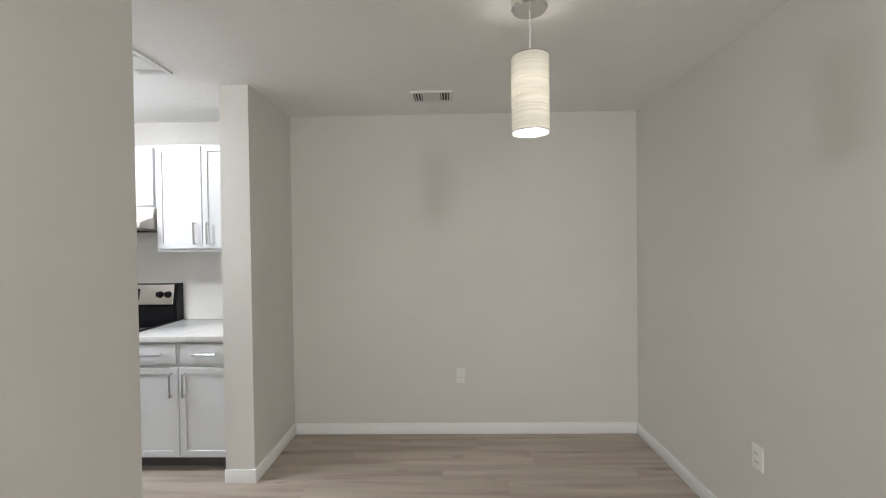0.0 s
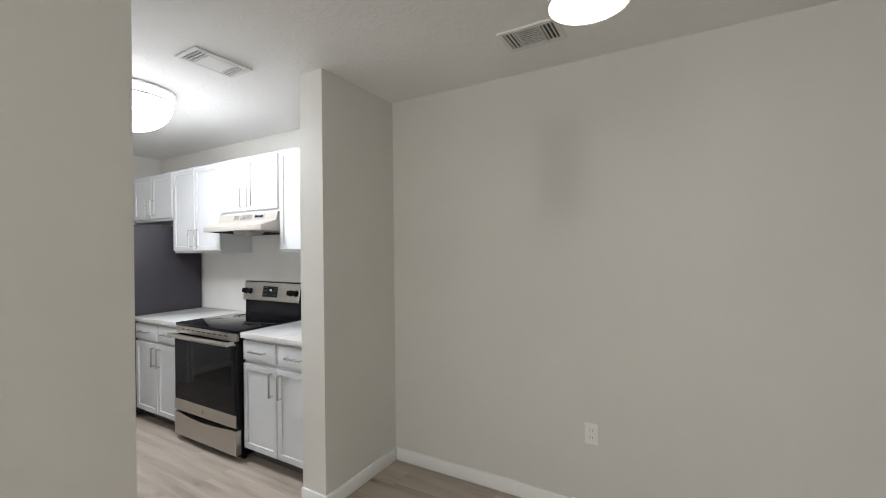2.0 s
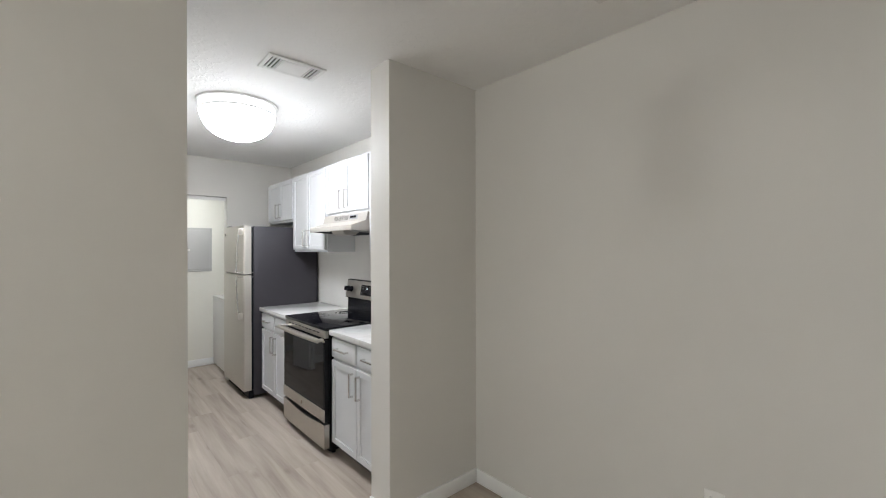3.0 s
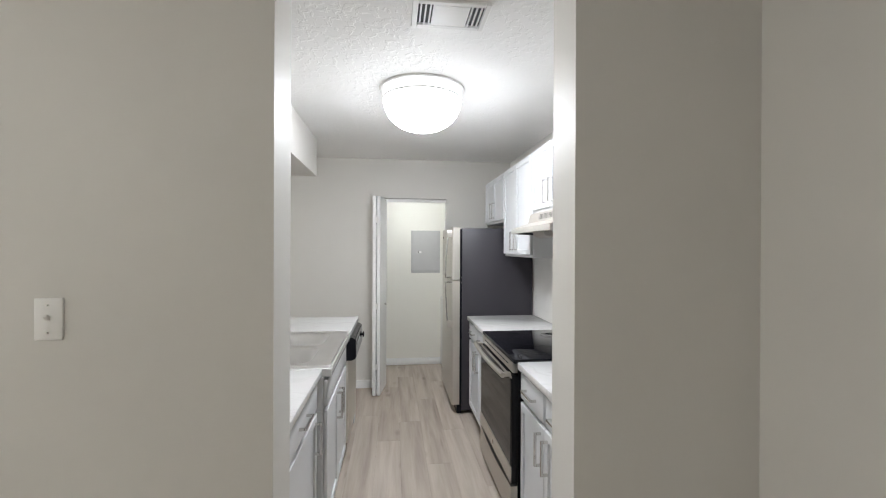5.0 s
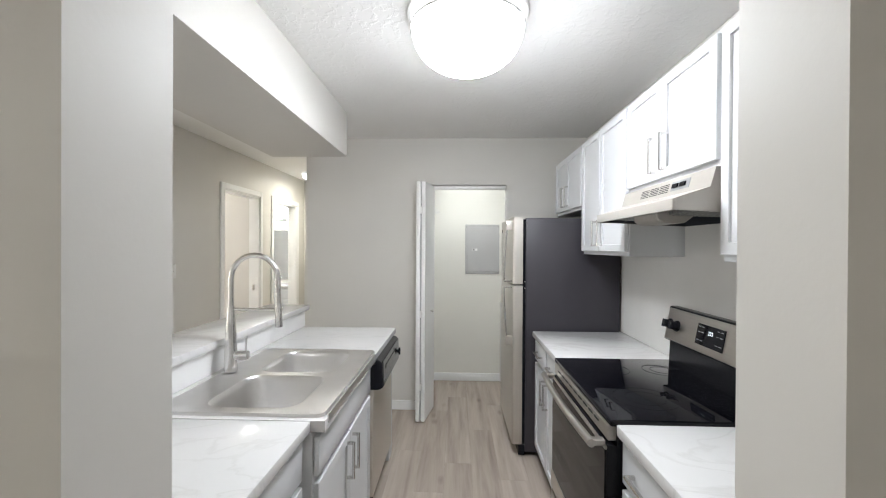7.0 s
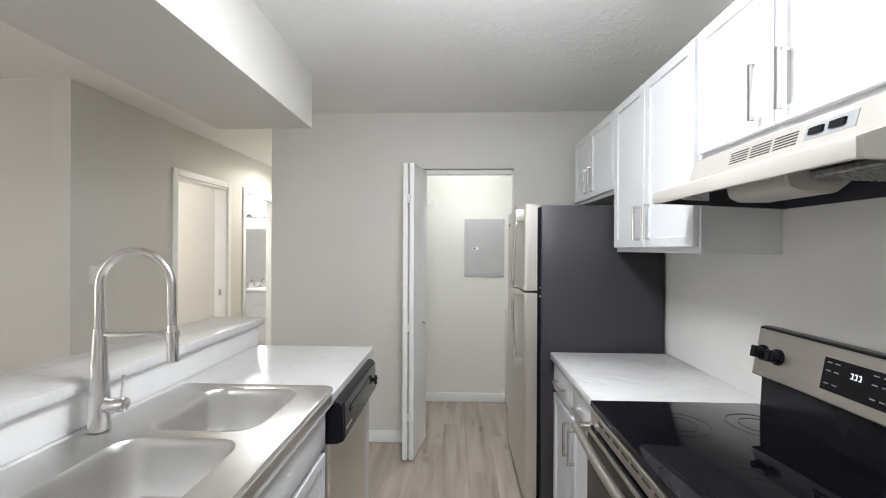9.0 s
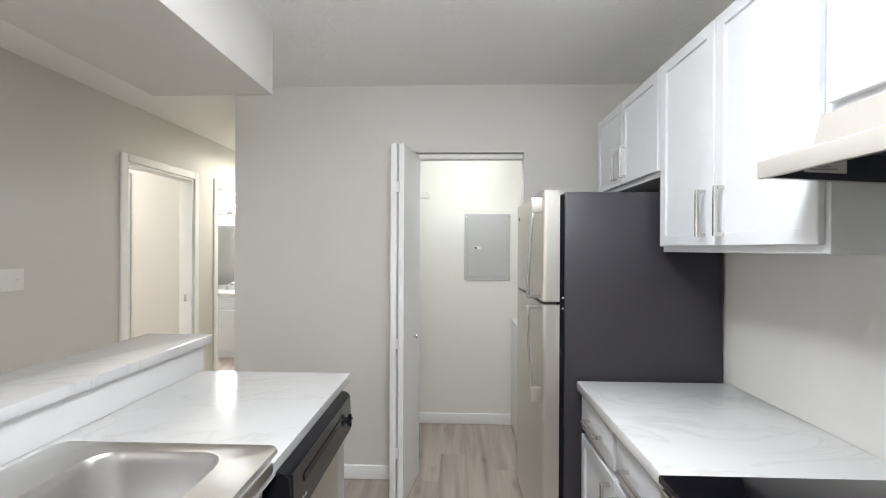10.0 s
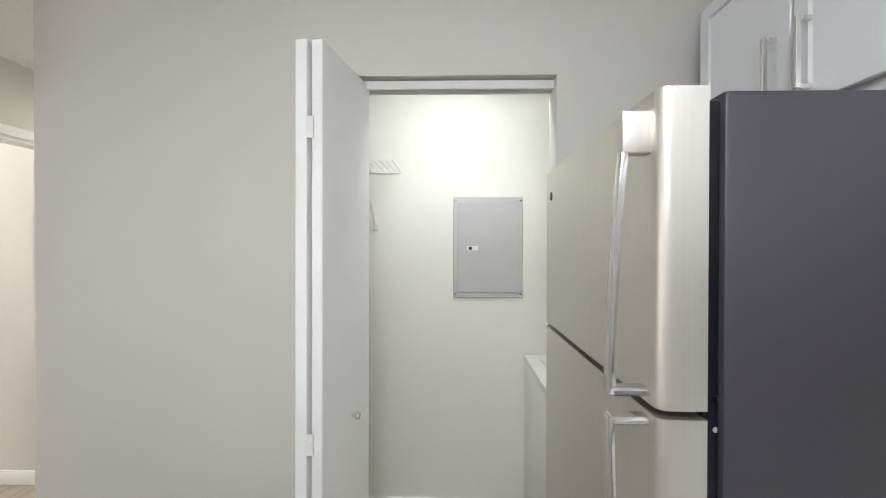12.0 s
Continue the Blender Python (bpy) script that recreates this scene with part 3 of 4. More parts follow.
upper_cabinet(-3.284, -2.538, 1.422, 2.187, "white shaker double-door wall cabinet beside the refrigerator")
upper_cabinet(-4.02, -3.284, 1.732, 2.184, "short white shaker wall cabinet above the refrigerator", 1.86)


def base_cabinet(x0, x1, front, back, s, label, drawers, doors, handles, kick=0.09, hollow=False):
    """front: the carcass face. drawers and doors: x spans; handles: x of each door's pull."""
    ob = thing("base_cabinet", ((x0 + x1) / 2, (front + back) / 2, 0), label, "base cabinet", "kitchen base cabinets")
    if hollow:
        shell = join(box(x0 + 0.0015, x1 - 0.0015, front, back, kick, 0.68, 0.002), box(x0 + 0.0015, x1 - 0.0015, front - 0.008 * s, front, 0.68, 0.848), box(x1 - 0.018, x1 - 0.0015, back, front - 0.008 * s, 0.68, 0.848))
    else:
        shell = box(x0 + 0.0015, x1 - 0.0015, front, back, kick, 0.848, 0.002)
    part("body", shell, CAB, ob)
    # Coloured dark for the shade in the recess.
    part("toe_kick", box(x0 + 0.002, x1 - 0.002, front - s * 0.07, front - s * 0.085, 0.001, kick), TOE, ob)
    for a, b, plain in drawers:
        d = slab("drawer_front", a, b, 0.702, 0.832, front + 0.001 * s, s, ob)
        if plain:
            pull(d, (a + b) / 2, 0.768, front + 0.020 * s, s, False, 0.15)
    for (a, b), hx in zip(doors, handles):
        d = shaker("door", a, b, kick + 0.012, 0.680, front + 0.001 * s, s, ob)
        pull(d, hx, 0.572, front + 0.020 * s, s, True)
    return ob


FR, BR = 2.868, KITCHEN_N - 0.002
base_cabinet(-1.810, -1.105, FR, BR, -1, "white shaker base cabinet with two drawers and two doors", ((-1.798, -1.474, True), (-1.444, -1.12, True)),
             ((-1.798, -1.462), (-1.456, -1.12)), (-1.501, -1.417))
base_cabinet(-3.288, -2.580, FR, BR, -1, "white shaker base cabinet between range and refrigerator", ((-3.282, -2.949, True), (-2.919, -2.593, True)),
             ((-3.282, -2.937), (-2.931, -2.593)), (-2.974, -2.894))
FL, BL = 1.834, 1.193
base_cabinet(-1.775, -1.114, FL - 0.046, BL, 1, "white shaker base cabinet with a drawer", ((-1.763, -1.128, True),), ((-1.763, -1.128),), (-1.718,))
base_cabinet(-2.604, -1.775, FL, BL, 1, "white shaker sink base cabinet with two doors", ((-2.592, -1.787, False),), ((-2.592, -2.185), (-2.179, -1.787)), (-2.224, -2.140), hollow=True)
solid("end_panel", box(-3.352, -3.222, BL, 1.850, 0.001, 0.848, 0.003), CAB, "white end panel beside the dishwasher", "end panel")

WT, WB = 0.886, 0.849
solid("worktop", box(-1.808, -1.102, 2.832, BR, WB, WT, 0.004, 2), TOP, "white marble-look worktop beside the range", "worktop")
solid("worktop", box(-3.300, -2.582, 2.832, BR, WB, WT, 0.004, 2), TOP, "white marble-look worktop beside the refrigerator", "worktop")


def slab_with_hole(o, h, z0, z1):
    """A flat slab with a square cut-out; o and h are (x0, x1, y0, y1)."""
    bm = bmesh.new()
    rings = {}
    for key, (a, b, c, d) in (("o", o), ("h", h)):
        for z in (z0, z1):
            rings[key, z] = [bm.verts.new(v) for v in ((a, c, z), (b, c, z), (b, d, z), (a, d, z))]
    for i in range(4):
        k = (i + 1) % 4
        for z in (z0, z1):
            bm.faces.new((rings["o", z][i], rings["o", z][k], rings["h", z][k], rings["h", z][i]))
        for key in "oh":
            bm.faces.new((rings[key, z0][i], rings[key, z0][k], rings[key, z1][k], rings[key, z1][i]))
    bmesh.ops.recalc_face_normals(bm, faces=bm.faces)
    return bm


solid("worktop", slab_with_hole((-3.360, -1.786, BL, 1.873), (-2.66, -1.845, 1.286, 1.834), WB, WT), TOP, "white marble-look worktop around the sink", "worktop")
solid("worktop", box(-1.7845, -1.112, BL, 1.826, WB, WT, 0.004, 2), TOP, "white marble-look worktop beside the sink", "worktop")
solid("bar_ledge", box(-3.41, -1.112, 0.93, 1.231, 1.001, 1.038, 0.005, 2), TOP, "white marble-look raised bar ledge", "bar ledge")
solid("backsplash", box(-3.38, -1.112, 1.1915, 1.208, WT + 0.001, 1.000, 0.002), LAMINATE, "white backsplash below the bar ledge", "backsplash")
SPLASH = material("white_splash_board", (0.68, 0.665, 0.64), 0.3, vary=0.03, scale=4, bump=0.08, bump_scale=20)
solid("backsplash", join(box(-3.276, -1.102, KITCHEN_N - 0.010, KITCHEN_N + 0.001, WT + 0.001, 1.423), box(-2.536, -1.814, KITCHEN_N - 0.010, KITCHEN_N + 0.001, 1.423, 1.575)),
      SPLASH, "off-white backsplash behind the range", "backsplash")


# ---- sink and faucet ----
def rounded(x0, x1, y0, y1, r, z, k=6):
    pts = []
    for cx, cy, a0 in ((x1 - r, y1 - r, 0), (x0 + r, y1 - r, 90), (x0 + r, y0 + r, 180), (x1 - r, y0 + r, 270)):
        for i in range(k + 1):
            a = radians(a0 + 90 * i / k)
            pts.append((cx + r * math.cos(a), cy + r * math.sin(a), z))
    return pts


def sink_mesh():
    bm = bmesh.new()

    def ring(pts):
        vs = [bm.verts.new(p) for p in pts]
        return vs, [bm.edges.new((vs[i], vs[(i + 1) % len(vs)])) for i in range(len(vs))]

    def bridge(a, b):
        for i in range(len(a)):
            bm.faces.new((a[i], a[(i + 1) % len(a)], b[(i + 1) % len(b)], b[i]))

    x0, x1, y0, y1, z = -2.685, -1.810, 1.248, 1.862, 0.896
    edges = []
    skirt, _ = ring(rounded(x0, x1, y0, y1, 0.03, 0.8865))
    lip, _ = ring(rounded(x0 + 0.004, x1 - 0.004, y0 + 0.004, y1 - 0.004, 0.028, z + 0.001))
    rim, e = ring(rounded(x0 + 0.014, x1 - 0.014, y0 + 0.014, y1 - 0.014, 0.024, z - 0.002))
    bridge(skirt, lip)
    bridge(lip, rim)
    edges += e
    for a, b in ((-2.645, -2.272), (-2.235, -1.862)):
        c, d = 1.392, 1.750
        top, e = ring(rounded(a, b, c, d, 0.075, z - 0.002))
        edges += e
        prev = top
        for inset, depth, r in ((0.004, 0.002, 0.073), (0.009, 0.008, 0.071), (0.013, 0.03, 0.07), (0.024, 0.125, 0.068), (0.034, 0.150, 0.064), (0.055, 0.163, 0.05), (0.085, 0.167, 0.035)):
            nxt, _ = ring(rounded(a + inset, b - inset, c + inset, d - inset, r, z - depth))
            bridge(prev, nxt)
            prev = nxt
        bm.faces.new(prev)
    bmesh.ops.triangle_fill(bm, edges=edges, use_beauty=True)
    bmesh.ops.recalc_face_normals(bm, faces=bm.faces)
    return bm


sink = thing("kitchen_sink", (-2.25, 1.57, 0.88), "double-bowl stainless steel drop-in kitchen sink", "sink")
part("shell", sink_mesh(), SINK, sink)
part("front_lip", box(-2.600, -1.818, 1.8695, 1.8765, 0.867, 0.8975, 0.002), SINK, sink, "steel lip over the worktop edge")
for cx in (-2.458, -2.048):
    part("drain", lathe([(0, 0.002), (0.028, 0.002), (0.043, 0.004), (0.046, 0.0), (0, 0.0)], (cx, 1.571, 0.7295), 24), NICKEL, sink)

FX, FY, FZ = -2.264, 1.287, 0.893
faucet = thing("kitchen_faucet", (FX, FY, FZ), "brushed nickel high-arc pull-down kitchen faucet", "faucet")
part("body", lathe([(0, 0.004), (0.0285, 0.004), (0.0285, 0.010), (0.0265, 0.10), (0.0195, 0.24), (0.0155, 0.30), (0.0, 0.30)], (FX, FY, FZ), 32), NICKEL, faucet)
arc = [(FX, FY, FZ + 0.28), (FX, FY, 1.28)]
arc += [(FX - 0.01 * i / 16, FY + 0.105 - 0.105 * math.cos(math.pi * i / 16), 1.318 + 0.105 * math.sin(math.pi * i / 16)) for i in range(17)]
arc += [(FX - 0.01, FY + 0.211, 1.26), (FX - 0.01, FY + 0.213, 1.19)]
part("spout", tube(arc, 0.0125, 16), NICKEL, faucet)
part("spray_head", cyl((FX - 0.01, FY + 0.213, 1.205), (FX - 0.01, FY + 0.216, 1.098), 0.0135, 20, 0.0165, 0.002), NICKEL, faucet)
part("support_arm", join(tube([(FX, FY + 0.012, 1.178), (FX - 0.009, FY + 0.20, 1.178)], 0.0072, 10), lathe([(0.0165, -0.008), (0.019, -0.008), (0.019, 0.008), (0.0165, 0.008), (0.0165, -0.008)], (FX - 0.01, FY + 0.213, 1.178), 20)), NICKEL, faucet)
lever = part("lever_hub", cyl((FX, FY + 0.02, FZ + 0.077), (FX - 0.004, FY + 0.078, FZ + 0.077), 0.021, 24, None, 0.003), NICKEL, faucet)
part("lever", tube([(FX - 0.003, FY + 0.066, FZ + 0.09), (FX - 0.003, FY + 0.070, FZ + 0.165)], 0.0045, 10), NICKEL, lever)


# ---- dishwasher ----
dw = thing("dishwasher", (-2.93, 1.54, 0), "stainless steel dishwasher with black control panel", "dishwasher")
DX0, DX1 = -3.216, -2.608
part("body", box(DX0 + 0.004, -2.668, BL + 0.004, 1.831, 0.02, 0.844), BLACKPL, dw)
part("door", box(DX0 + 0.006, DX1 - 0.006, 1.832, 1.866, 0.125, 0.700, 0.006, 3), STEEL, dw, "brushed stainless steel door")
cp = part("control_panel", prism([(1.832, 0.700), (1.891, 0.700), (1.916, 0.712), (1.912, 0.842), (1.898, 0.858), (1.876, 0.862), (1.876, 0.834), (1.832, 0.834)], "x", DX0 + 0.005, DX1 - 0.005, 0.002), BLACKPL, dw, "black plastic control panel")
part("face_plate", prism([(1.915, 0.716), (1.9185, 0.716), (1.9155, 0.848), (1.911, 0.848)], "x", DX0 + 0.022, DX1 - 0.022, 0.001), GRAPHITE, cp, "dark graphite face plate")
part("grip", prism([(1.9165, 0.792), (1.9200, 0.792), (1.9190, 0.812), (1.9155, 0.812)], "x", -3.08, -2.70), BLACKGLASS, cp, "black recessed grip")
part("dial", join(cyl((-3.13, 1.915, 0.778), (-3.13, 1.930, 0.778), 0.010, 16), box(-3.134, -3.126, 1.925, 1.938, 0.755, 0.801, 0.002), box(-3.153, -3.107, 1.925, 1.938, 0.774, 0.782, 0.002)), BLACK, cp, "black cross-shaped dial")
for i in range(4):
    part("button", box(-2.72 + 0.022 * i, -2.705 + 0.022 * i, 1.914, 1.9195, 0.745, 0.753, 0.001), GREYPRINT, cp)
part("toe_panel", box(DX0 + 0.008, DX1 - 0.008, 1.790, 1.828, 0.004, 0.112, 0.004), STEEL, dw, "stainless toe panel")


# ---- range ----
RX0, RX1, RY = -2.578, -1.813, 2.808
rng = thing("electric_range", ((RX0 + RX1) / 2, 3.14, 0), "stainless and black freestanding electric range", "range")
part("body", box(RX0, RX1, RY + 0.03, 3.43, 0.03, 0.874, 0.003), BLACK, rng)
for fx in (RX0 + 0.04, RX1 - 0.04):
    for fy in (RY + 0.08, 3.38):
        part("foot", cyl((fx, fy, 0.001), (fx, fy, 0.031), 0.016, 14), BLACKPL, rng)
ct = part("cooktop", box(RX0 - 0.002, RX1 + 0.002, RY + 0.006, 3.40, 0.875, 0.897, 0.006, 3), BLACKGLASS, rng, "black glass ceramic cooktop")
RING = material("burner_print", (0.02, 0.02, 0.022), 0.25)
for bx, by, br in ((-2.02, 3.02, 0.115), (-2.39, 3.02, 0.09), (-2.02, 3.27, 0.075), (-2.39, 3.27, 0.09)):
    for f in (1.0, 0.62):
        part("burner_ring", lathe([(br * f - 0.0012, 0), (br * f, 0), (br * f, 0.0004), (br * f - 0.0012, 0.0004), (br * f - 0.0012, 0)], (bx, by, 0.8972), 48), RING, ct)
part("vent_strip", box(RX0 + 0.014, RX1 - 0.014, RY + 0.004, RY + 0.035, 0.822, 0.873, 0.003), STEEL_H, rng)
for i in range(9):
    u = RX0 + 0.09 + i * 0.066
    part("vent_slot", box(u, u + 0.045, RY + 0.002, RY + 0.006, 0.850, 0.857), SLOT, rng)
od = part("oven_door", box(RX0 + 0.002, RX1 - 0.002, RY - 0.004, RY + 0.032, 0.235, 0.812, 0.005, 2), BLACK, rng, "black glass oven door")
part("window", box(RX0 + 0.012, RX1 - 0.012, RY - 0.007, RY - 0.002, 0.330, 0.795, 0.002), BLACKGLASS, od, "dark oven window")
part("lower_trim", box(RX0 + 0.002, RX1 - 0.002, RY - 0.010, RY - 0.002, 0.240, 0.325, 0.003), STEEL_H, od, "stainless trim strip")
part("top_trim", box(RX0 + 0.002, RX1 - 0.002, RY - 0.010, RY - 0.002, 0.797, 0.811, 0.002), STEEL_H, od)
part("badge", cyl((-2.197, RY - 0.009, 0.283), (-2.197, RY - 0.013, 0.283), 0.014, 20), CHROME, od, "small round chrome badge")
hy = RY - 0.056
bow = [(RX0 + 0.012 + (RX1 - RX0 - 0.024) * k / 16, hy + 0.006 - 0.014 * math.sin(math.pi * k / 16), 0.814) for k in range(17)]
part("handle", tube(bow, 0.0145, 14), STEEL_H, od, "stainless bowed bar handle")
for a in (RX0 + 0.014, RX1 - 0.042):
    part("handle_post", box(a, a + 0.028, hy + 0.004, RY - 0.003, 0.803, 0.825, 0.004), STEEL_H, od)
dr = prism([(RX0 + 0.002, 0.055), (RX1 - 0.002, 0.055), (RX1 - 0.002, 0.222)] + [(RX1 - 0.06 - i * (RX1 - RX0 - 0.12) / 16, 0.222 - 0.022 * math.sin(math.pi * i / 16)) for i in range(17)] + [(RX0 + 0.002, 0.222)], "y", RY - 0.008, RY + 0.030)
part("drawer", dr, STEEL_H, rng, "stainless storage drawer")
bg = part("backguard", prism([(3.365, 0.884), (3.44, 0.884), (3.44, 1.168), (3.395, 1.168), (3.372, 1.03)], "x", RX0 + 0.050, RX1 - 0.024, 0.003), BLACK, rng, "black enamel backguard")
cpn = part("control_panel", prism([(3.350, 1.018), (3.380, 1.010), (3.418, 1.166), (3.414, 1.172), (3.388, 1.172), (3.378, 1.166)], "x", RX0 + 0.034, RX1 - 0.024, 0.003), STEEL_H, rng, "brushed stainless control panel")


part("panel_surround", prism([(3.3535, 1.013), (3.386, 1.004), (3.424, 1.170), (3.420, 1.176), (3.392, 1.176), (3.3825, 1.173)], "x", RX0 + 0.030, RX1 - 0.0235, 0.002), BLACK, rng, "black edge trim round the control panel")
part("end_cap", prism([(3.352, 1.016), (3.366, 0.886), (3.442, 0.886), (3.442, 1.176), (3.386, 1.176), (3.377, 1.168)], "x", RX1 - 0.0235, RX1 + 0.004, 0.003), BLACK, rng, "black end cap of the backguard")


def on_panel(u, v, out):
    """A place on the sloping control panel: u along x, v up the slope."""
    d = Vector((0, 0.028, 0.148)).normalized()
    n = Vector((0, -0.148, 0.028)).normalized()
    return Vector((u, 3.350, 1.018)) + d * v + n * out


for u in (RX0 + 0.070, RX0 + 0.132, RX1 - 0.125, RX1 - 0.062):
    kn = part("knob", join(cyl(on_panel(u, 0.075, -0.002), on_panel(u, 0.075, 0.008), 0.027, 24, 0.025), cyl(on_panel(u, 0.075, 0.008), on_panel(u, 0.075, 0.030), 0.021, 24, 0.018, 0.002)), BLACKPL, cpn, "black control knob")
    part("grip", cyl(on_panel(u, 0.056, 0.033), on_panel(u, 0.094, 0.033), 0.0085, 10, None, 0.002), BLACKPL, kn)


def panel_quad(u0, u1, v0, v1, o0, o1):
    bm = bmesh.new()
    vs = [bm.verts.new(on_panel(u, v, o)) for o in (o0, o1) for u, v in ((u0, v0), (u1, v0), (u1, v1), (u0, v1))]
    for f in ((0, 1, 2, 3), (4, 5, 6, 7), (0, 1, 5, 4), (1, 2, 6, 5), (2, 3, 7, 6), (3, 0, 4, 7)):
        bm.faces.new([vs[i] for i in f])
    bmesh.ops.recalc_face_normals(bm, faces=bm.faces)
    return bm


CX = (RX0 + RX1) / 2 + 0.004
disp = part("display", panel_quad(CX - 0.092, CX + 0.092, 0.032, 0.122, -0.001, 0.0035), BLACKGLASS, cpn, "black touch display")
digits = []
for i, dx in enumerate((-0.012, -0.001, 0.010)):
    digits += [panel_quad(CX + dx, CX + dx + 0.007, 0.096, 0.098, 0.0035, 0.0042), panel_quad(CX + dx, CX + dx + 0.007, 0.083, 0.085, 0.0035, 0.0042), panel_quad(CX + dx + 0.0052, CX + dx + 0.007, 0.085, 0.096, 0.0035, 0.0042)]
part("digits", join(*digits), DISPLAY, disp, "glowing white clock digits")
for dx in (-0.082, -0.058, 0.044, 0.068):
    for v in (0.050, 0.085, 0.108):
        part("marking", panel_quad(CX + dx, CX + dx + 0.014, v, v + 0.003, 0.0035, 0.0041), GREYPRINT, disp)


# ---- hood ----
hood = thing("range_hood", (CX, 3.2, 1.57), "almond enamel under-cabinet range hood", "range hood")
HX0, HX1 = -2.536, -1.814
LIP = 3.012
part("shell", join(prism([(3.452, 1.734), (3.150, 1.734), (3.132, 1.668), (LIP, 1.628), (LIP, 1.618), (3.137, 1.655), (3.158, 1.722), (3.452, 1.722)], "x", HX0, HX1),
                   prism([(3.452, 1.733), (3.151, 1.733), (3.133, 1.667), (LIP + 0.001, 1.627), (LIP + 0.001, 1.592), (3.452, 1.572)], "x", HX0 + 0.002, HX0 + 0.014),
                   prism([(3.452, 1.733), (3.151, 1.733), (3.133, 1.667), (LIP + 0.001, 1.627), (LIP + 0.001, 1.592), (3.452, 1.572)], "x", HX1 - 0.014, HX1 - 0.002),
                   box(HX0 - 0.001, HX1 + 0.001, LIP - 0.003, LIP + 0.012, 1.590, 1.629, 0.004, 2)), HOOD, hood)
# Underside and added inner sheets, coloured dark for the shade in the open hood.
part("underside", prism([(LIP + 0.012, 1.622), (3.137, 1.648), (3.440, 1.648), (3.440, 1.642), (3.139, 1.642), (LIP + 0.012, 1.616)], "x", HX0 + 0.016, HX1 - 0.016), HOODIN, hood, "blue-grey hood underside, darkened for the shade in the cavity")
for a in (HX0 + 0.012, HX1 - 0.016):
    part("side_shade", prism([(LIP + 0.012, 1.616), (3.139, 1.642), (3.440, 1.642), (3.440, 1.5735), (LIP + 0.012, 1.5925)], "x", a, a + 0.004), HOODIN, hood, "inner side of the hood, darkened for shade")
part("back_shade", box(HX0 + 0.012, HX1 - 0.012, 3.440, 3.450, 1.5735, 1.648), HOODIN, hood, "inner back of the hood, darkened for shade")
part("light_cover", prism([(3.050, 1.612), (3.060, 1.572), (3.085, 1.560), (3.165, 1.560), (3.215, 1.600), (3.215, 1.640), (3.139, 1.640)], "x", -2.22, -2.02, 0.005), HOOD, hood, "almond plastic lamp cover")
filt = part("filter", prism([(3.10, 1.606), (3.42, 1.594), (3.42, 1.580), (3.10, 1.590)], "x", -2.015, HX1 - 0.02, 0.003), FILTER, hood, "aluminium mesh grease filter")
for i in range(20):
    fy = 3.112 + i * 0.0155
    part("filter_rib", box(-2.01, HX1 - 0.026, fy, fy + 0.006, 1.5865 - (fy - 3.10) * 0.031, 1.593 - (fy - 3.10) * 0.031), FILTER, filt)
part("label_plate", prism([(3.10, 1.604), (3.10, 1.624), (3.19, 1.640), (3.19, 1.600)], "x", HX0 + 0.016, HX0 + 0.0172), PLASTIC, hood, "small white rating label")
part("label_print", join(*[box(HX0 + 0.0172, HX0 + 0.0177, 3.11, 3.11 + w, z, z + 0.002) for w, z in ((0.06, 1.609), (0.045, 1.614))]), GREYPRINT, hood)


def on_face(u0, u1, v0, v1, o):
    """A plate on the upright hood face; v runs from its lower to its upper edge."""
    y = lambda v: 3.132 + 0.018 * v  # noqa: E731
    z = lambda v: 1.668 + 0.066 * v  # noqa: E731
    return prism([(y(v0) - o, z(v0)), (y(v1) - o, z(v1)), (y(v1) + 0.001, z(v1)), (y(v0) + 0.001, z(v0))], "x", u0, u1)


for i in range(3):
    a = -2.335 + i * 0.083
    for k in range(5):
        part("vent_slot", on_face(a, a + 0.072, 0.26 + 0.11 * k, 0.31 + 0.11 * k, 0.0012), SLOT, hood)
plate = part("switch_plate", on_face(-2.075, -1.950, 0.26, 0.80, 0.0015), GREYPRINT, hood)
for a in (-2.060, -2.008):
    part("rocker_switch", on_face(a, a + 0.035, 0.42, 0.66, 0.008), BLACKPL, plate)


# ---- refrigerator ----
GX0, GX1 = -4.06, -3.326
fridge = thing("refrigerator", ((GX0 + GX1) / 2, 3.08, 0), "stainless top-freezer refrigerator with dark grey sides", "refrigerator")
part("body", box(GX0, GX1, 2.789, 3.44, 0.03, 1.672, 0.006, 2), FRIDGE, fridge, "dark grey textured steel cabinet")
part("gasket", box(GX0 + 0.012, GX1 - 0.012, 2.768, 2.790, 0.09, 1.660), BLACKPL, fridge)
part("toe_grille", box(GX0 + 0.01, GX1 - 0.01, 2.745, 2.79, 0.004, 0.078, 0.004), BLACKPL, fridge, "black toe grille")


def fridge_door(z0, z1, name):
    out = [(GX0 + 0.002, 2.768), (GX1 - 0.002, 2.768)]
    r = 0.018
    for cx, a0 in ((GX1 - 0.002 - r, 0), (GX0 + 0.002 + r, -90)):
        for i in range(7):
            a = radians(a0 - 90 * i / 6)
            out.append((cx + r * math.cos(a), 2.698 + r + r * math.sin(a)))
    return part(name, prism(out, "z", z0, z1), STEEL, fridge, "brushed stainless steel door")


fz, fd = fridge_door(1.209, 1.679, "freezer_door"), fridge_door(0.085, 1.196, "fridge_door")
HXc = GX1 - 0.040


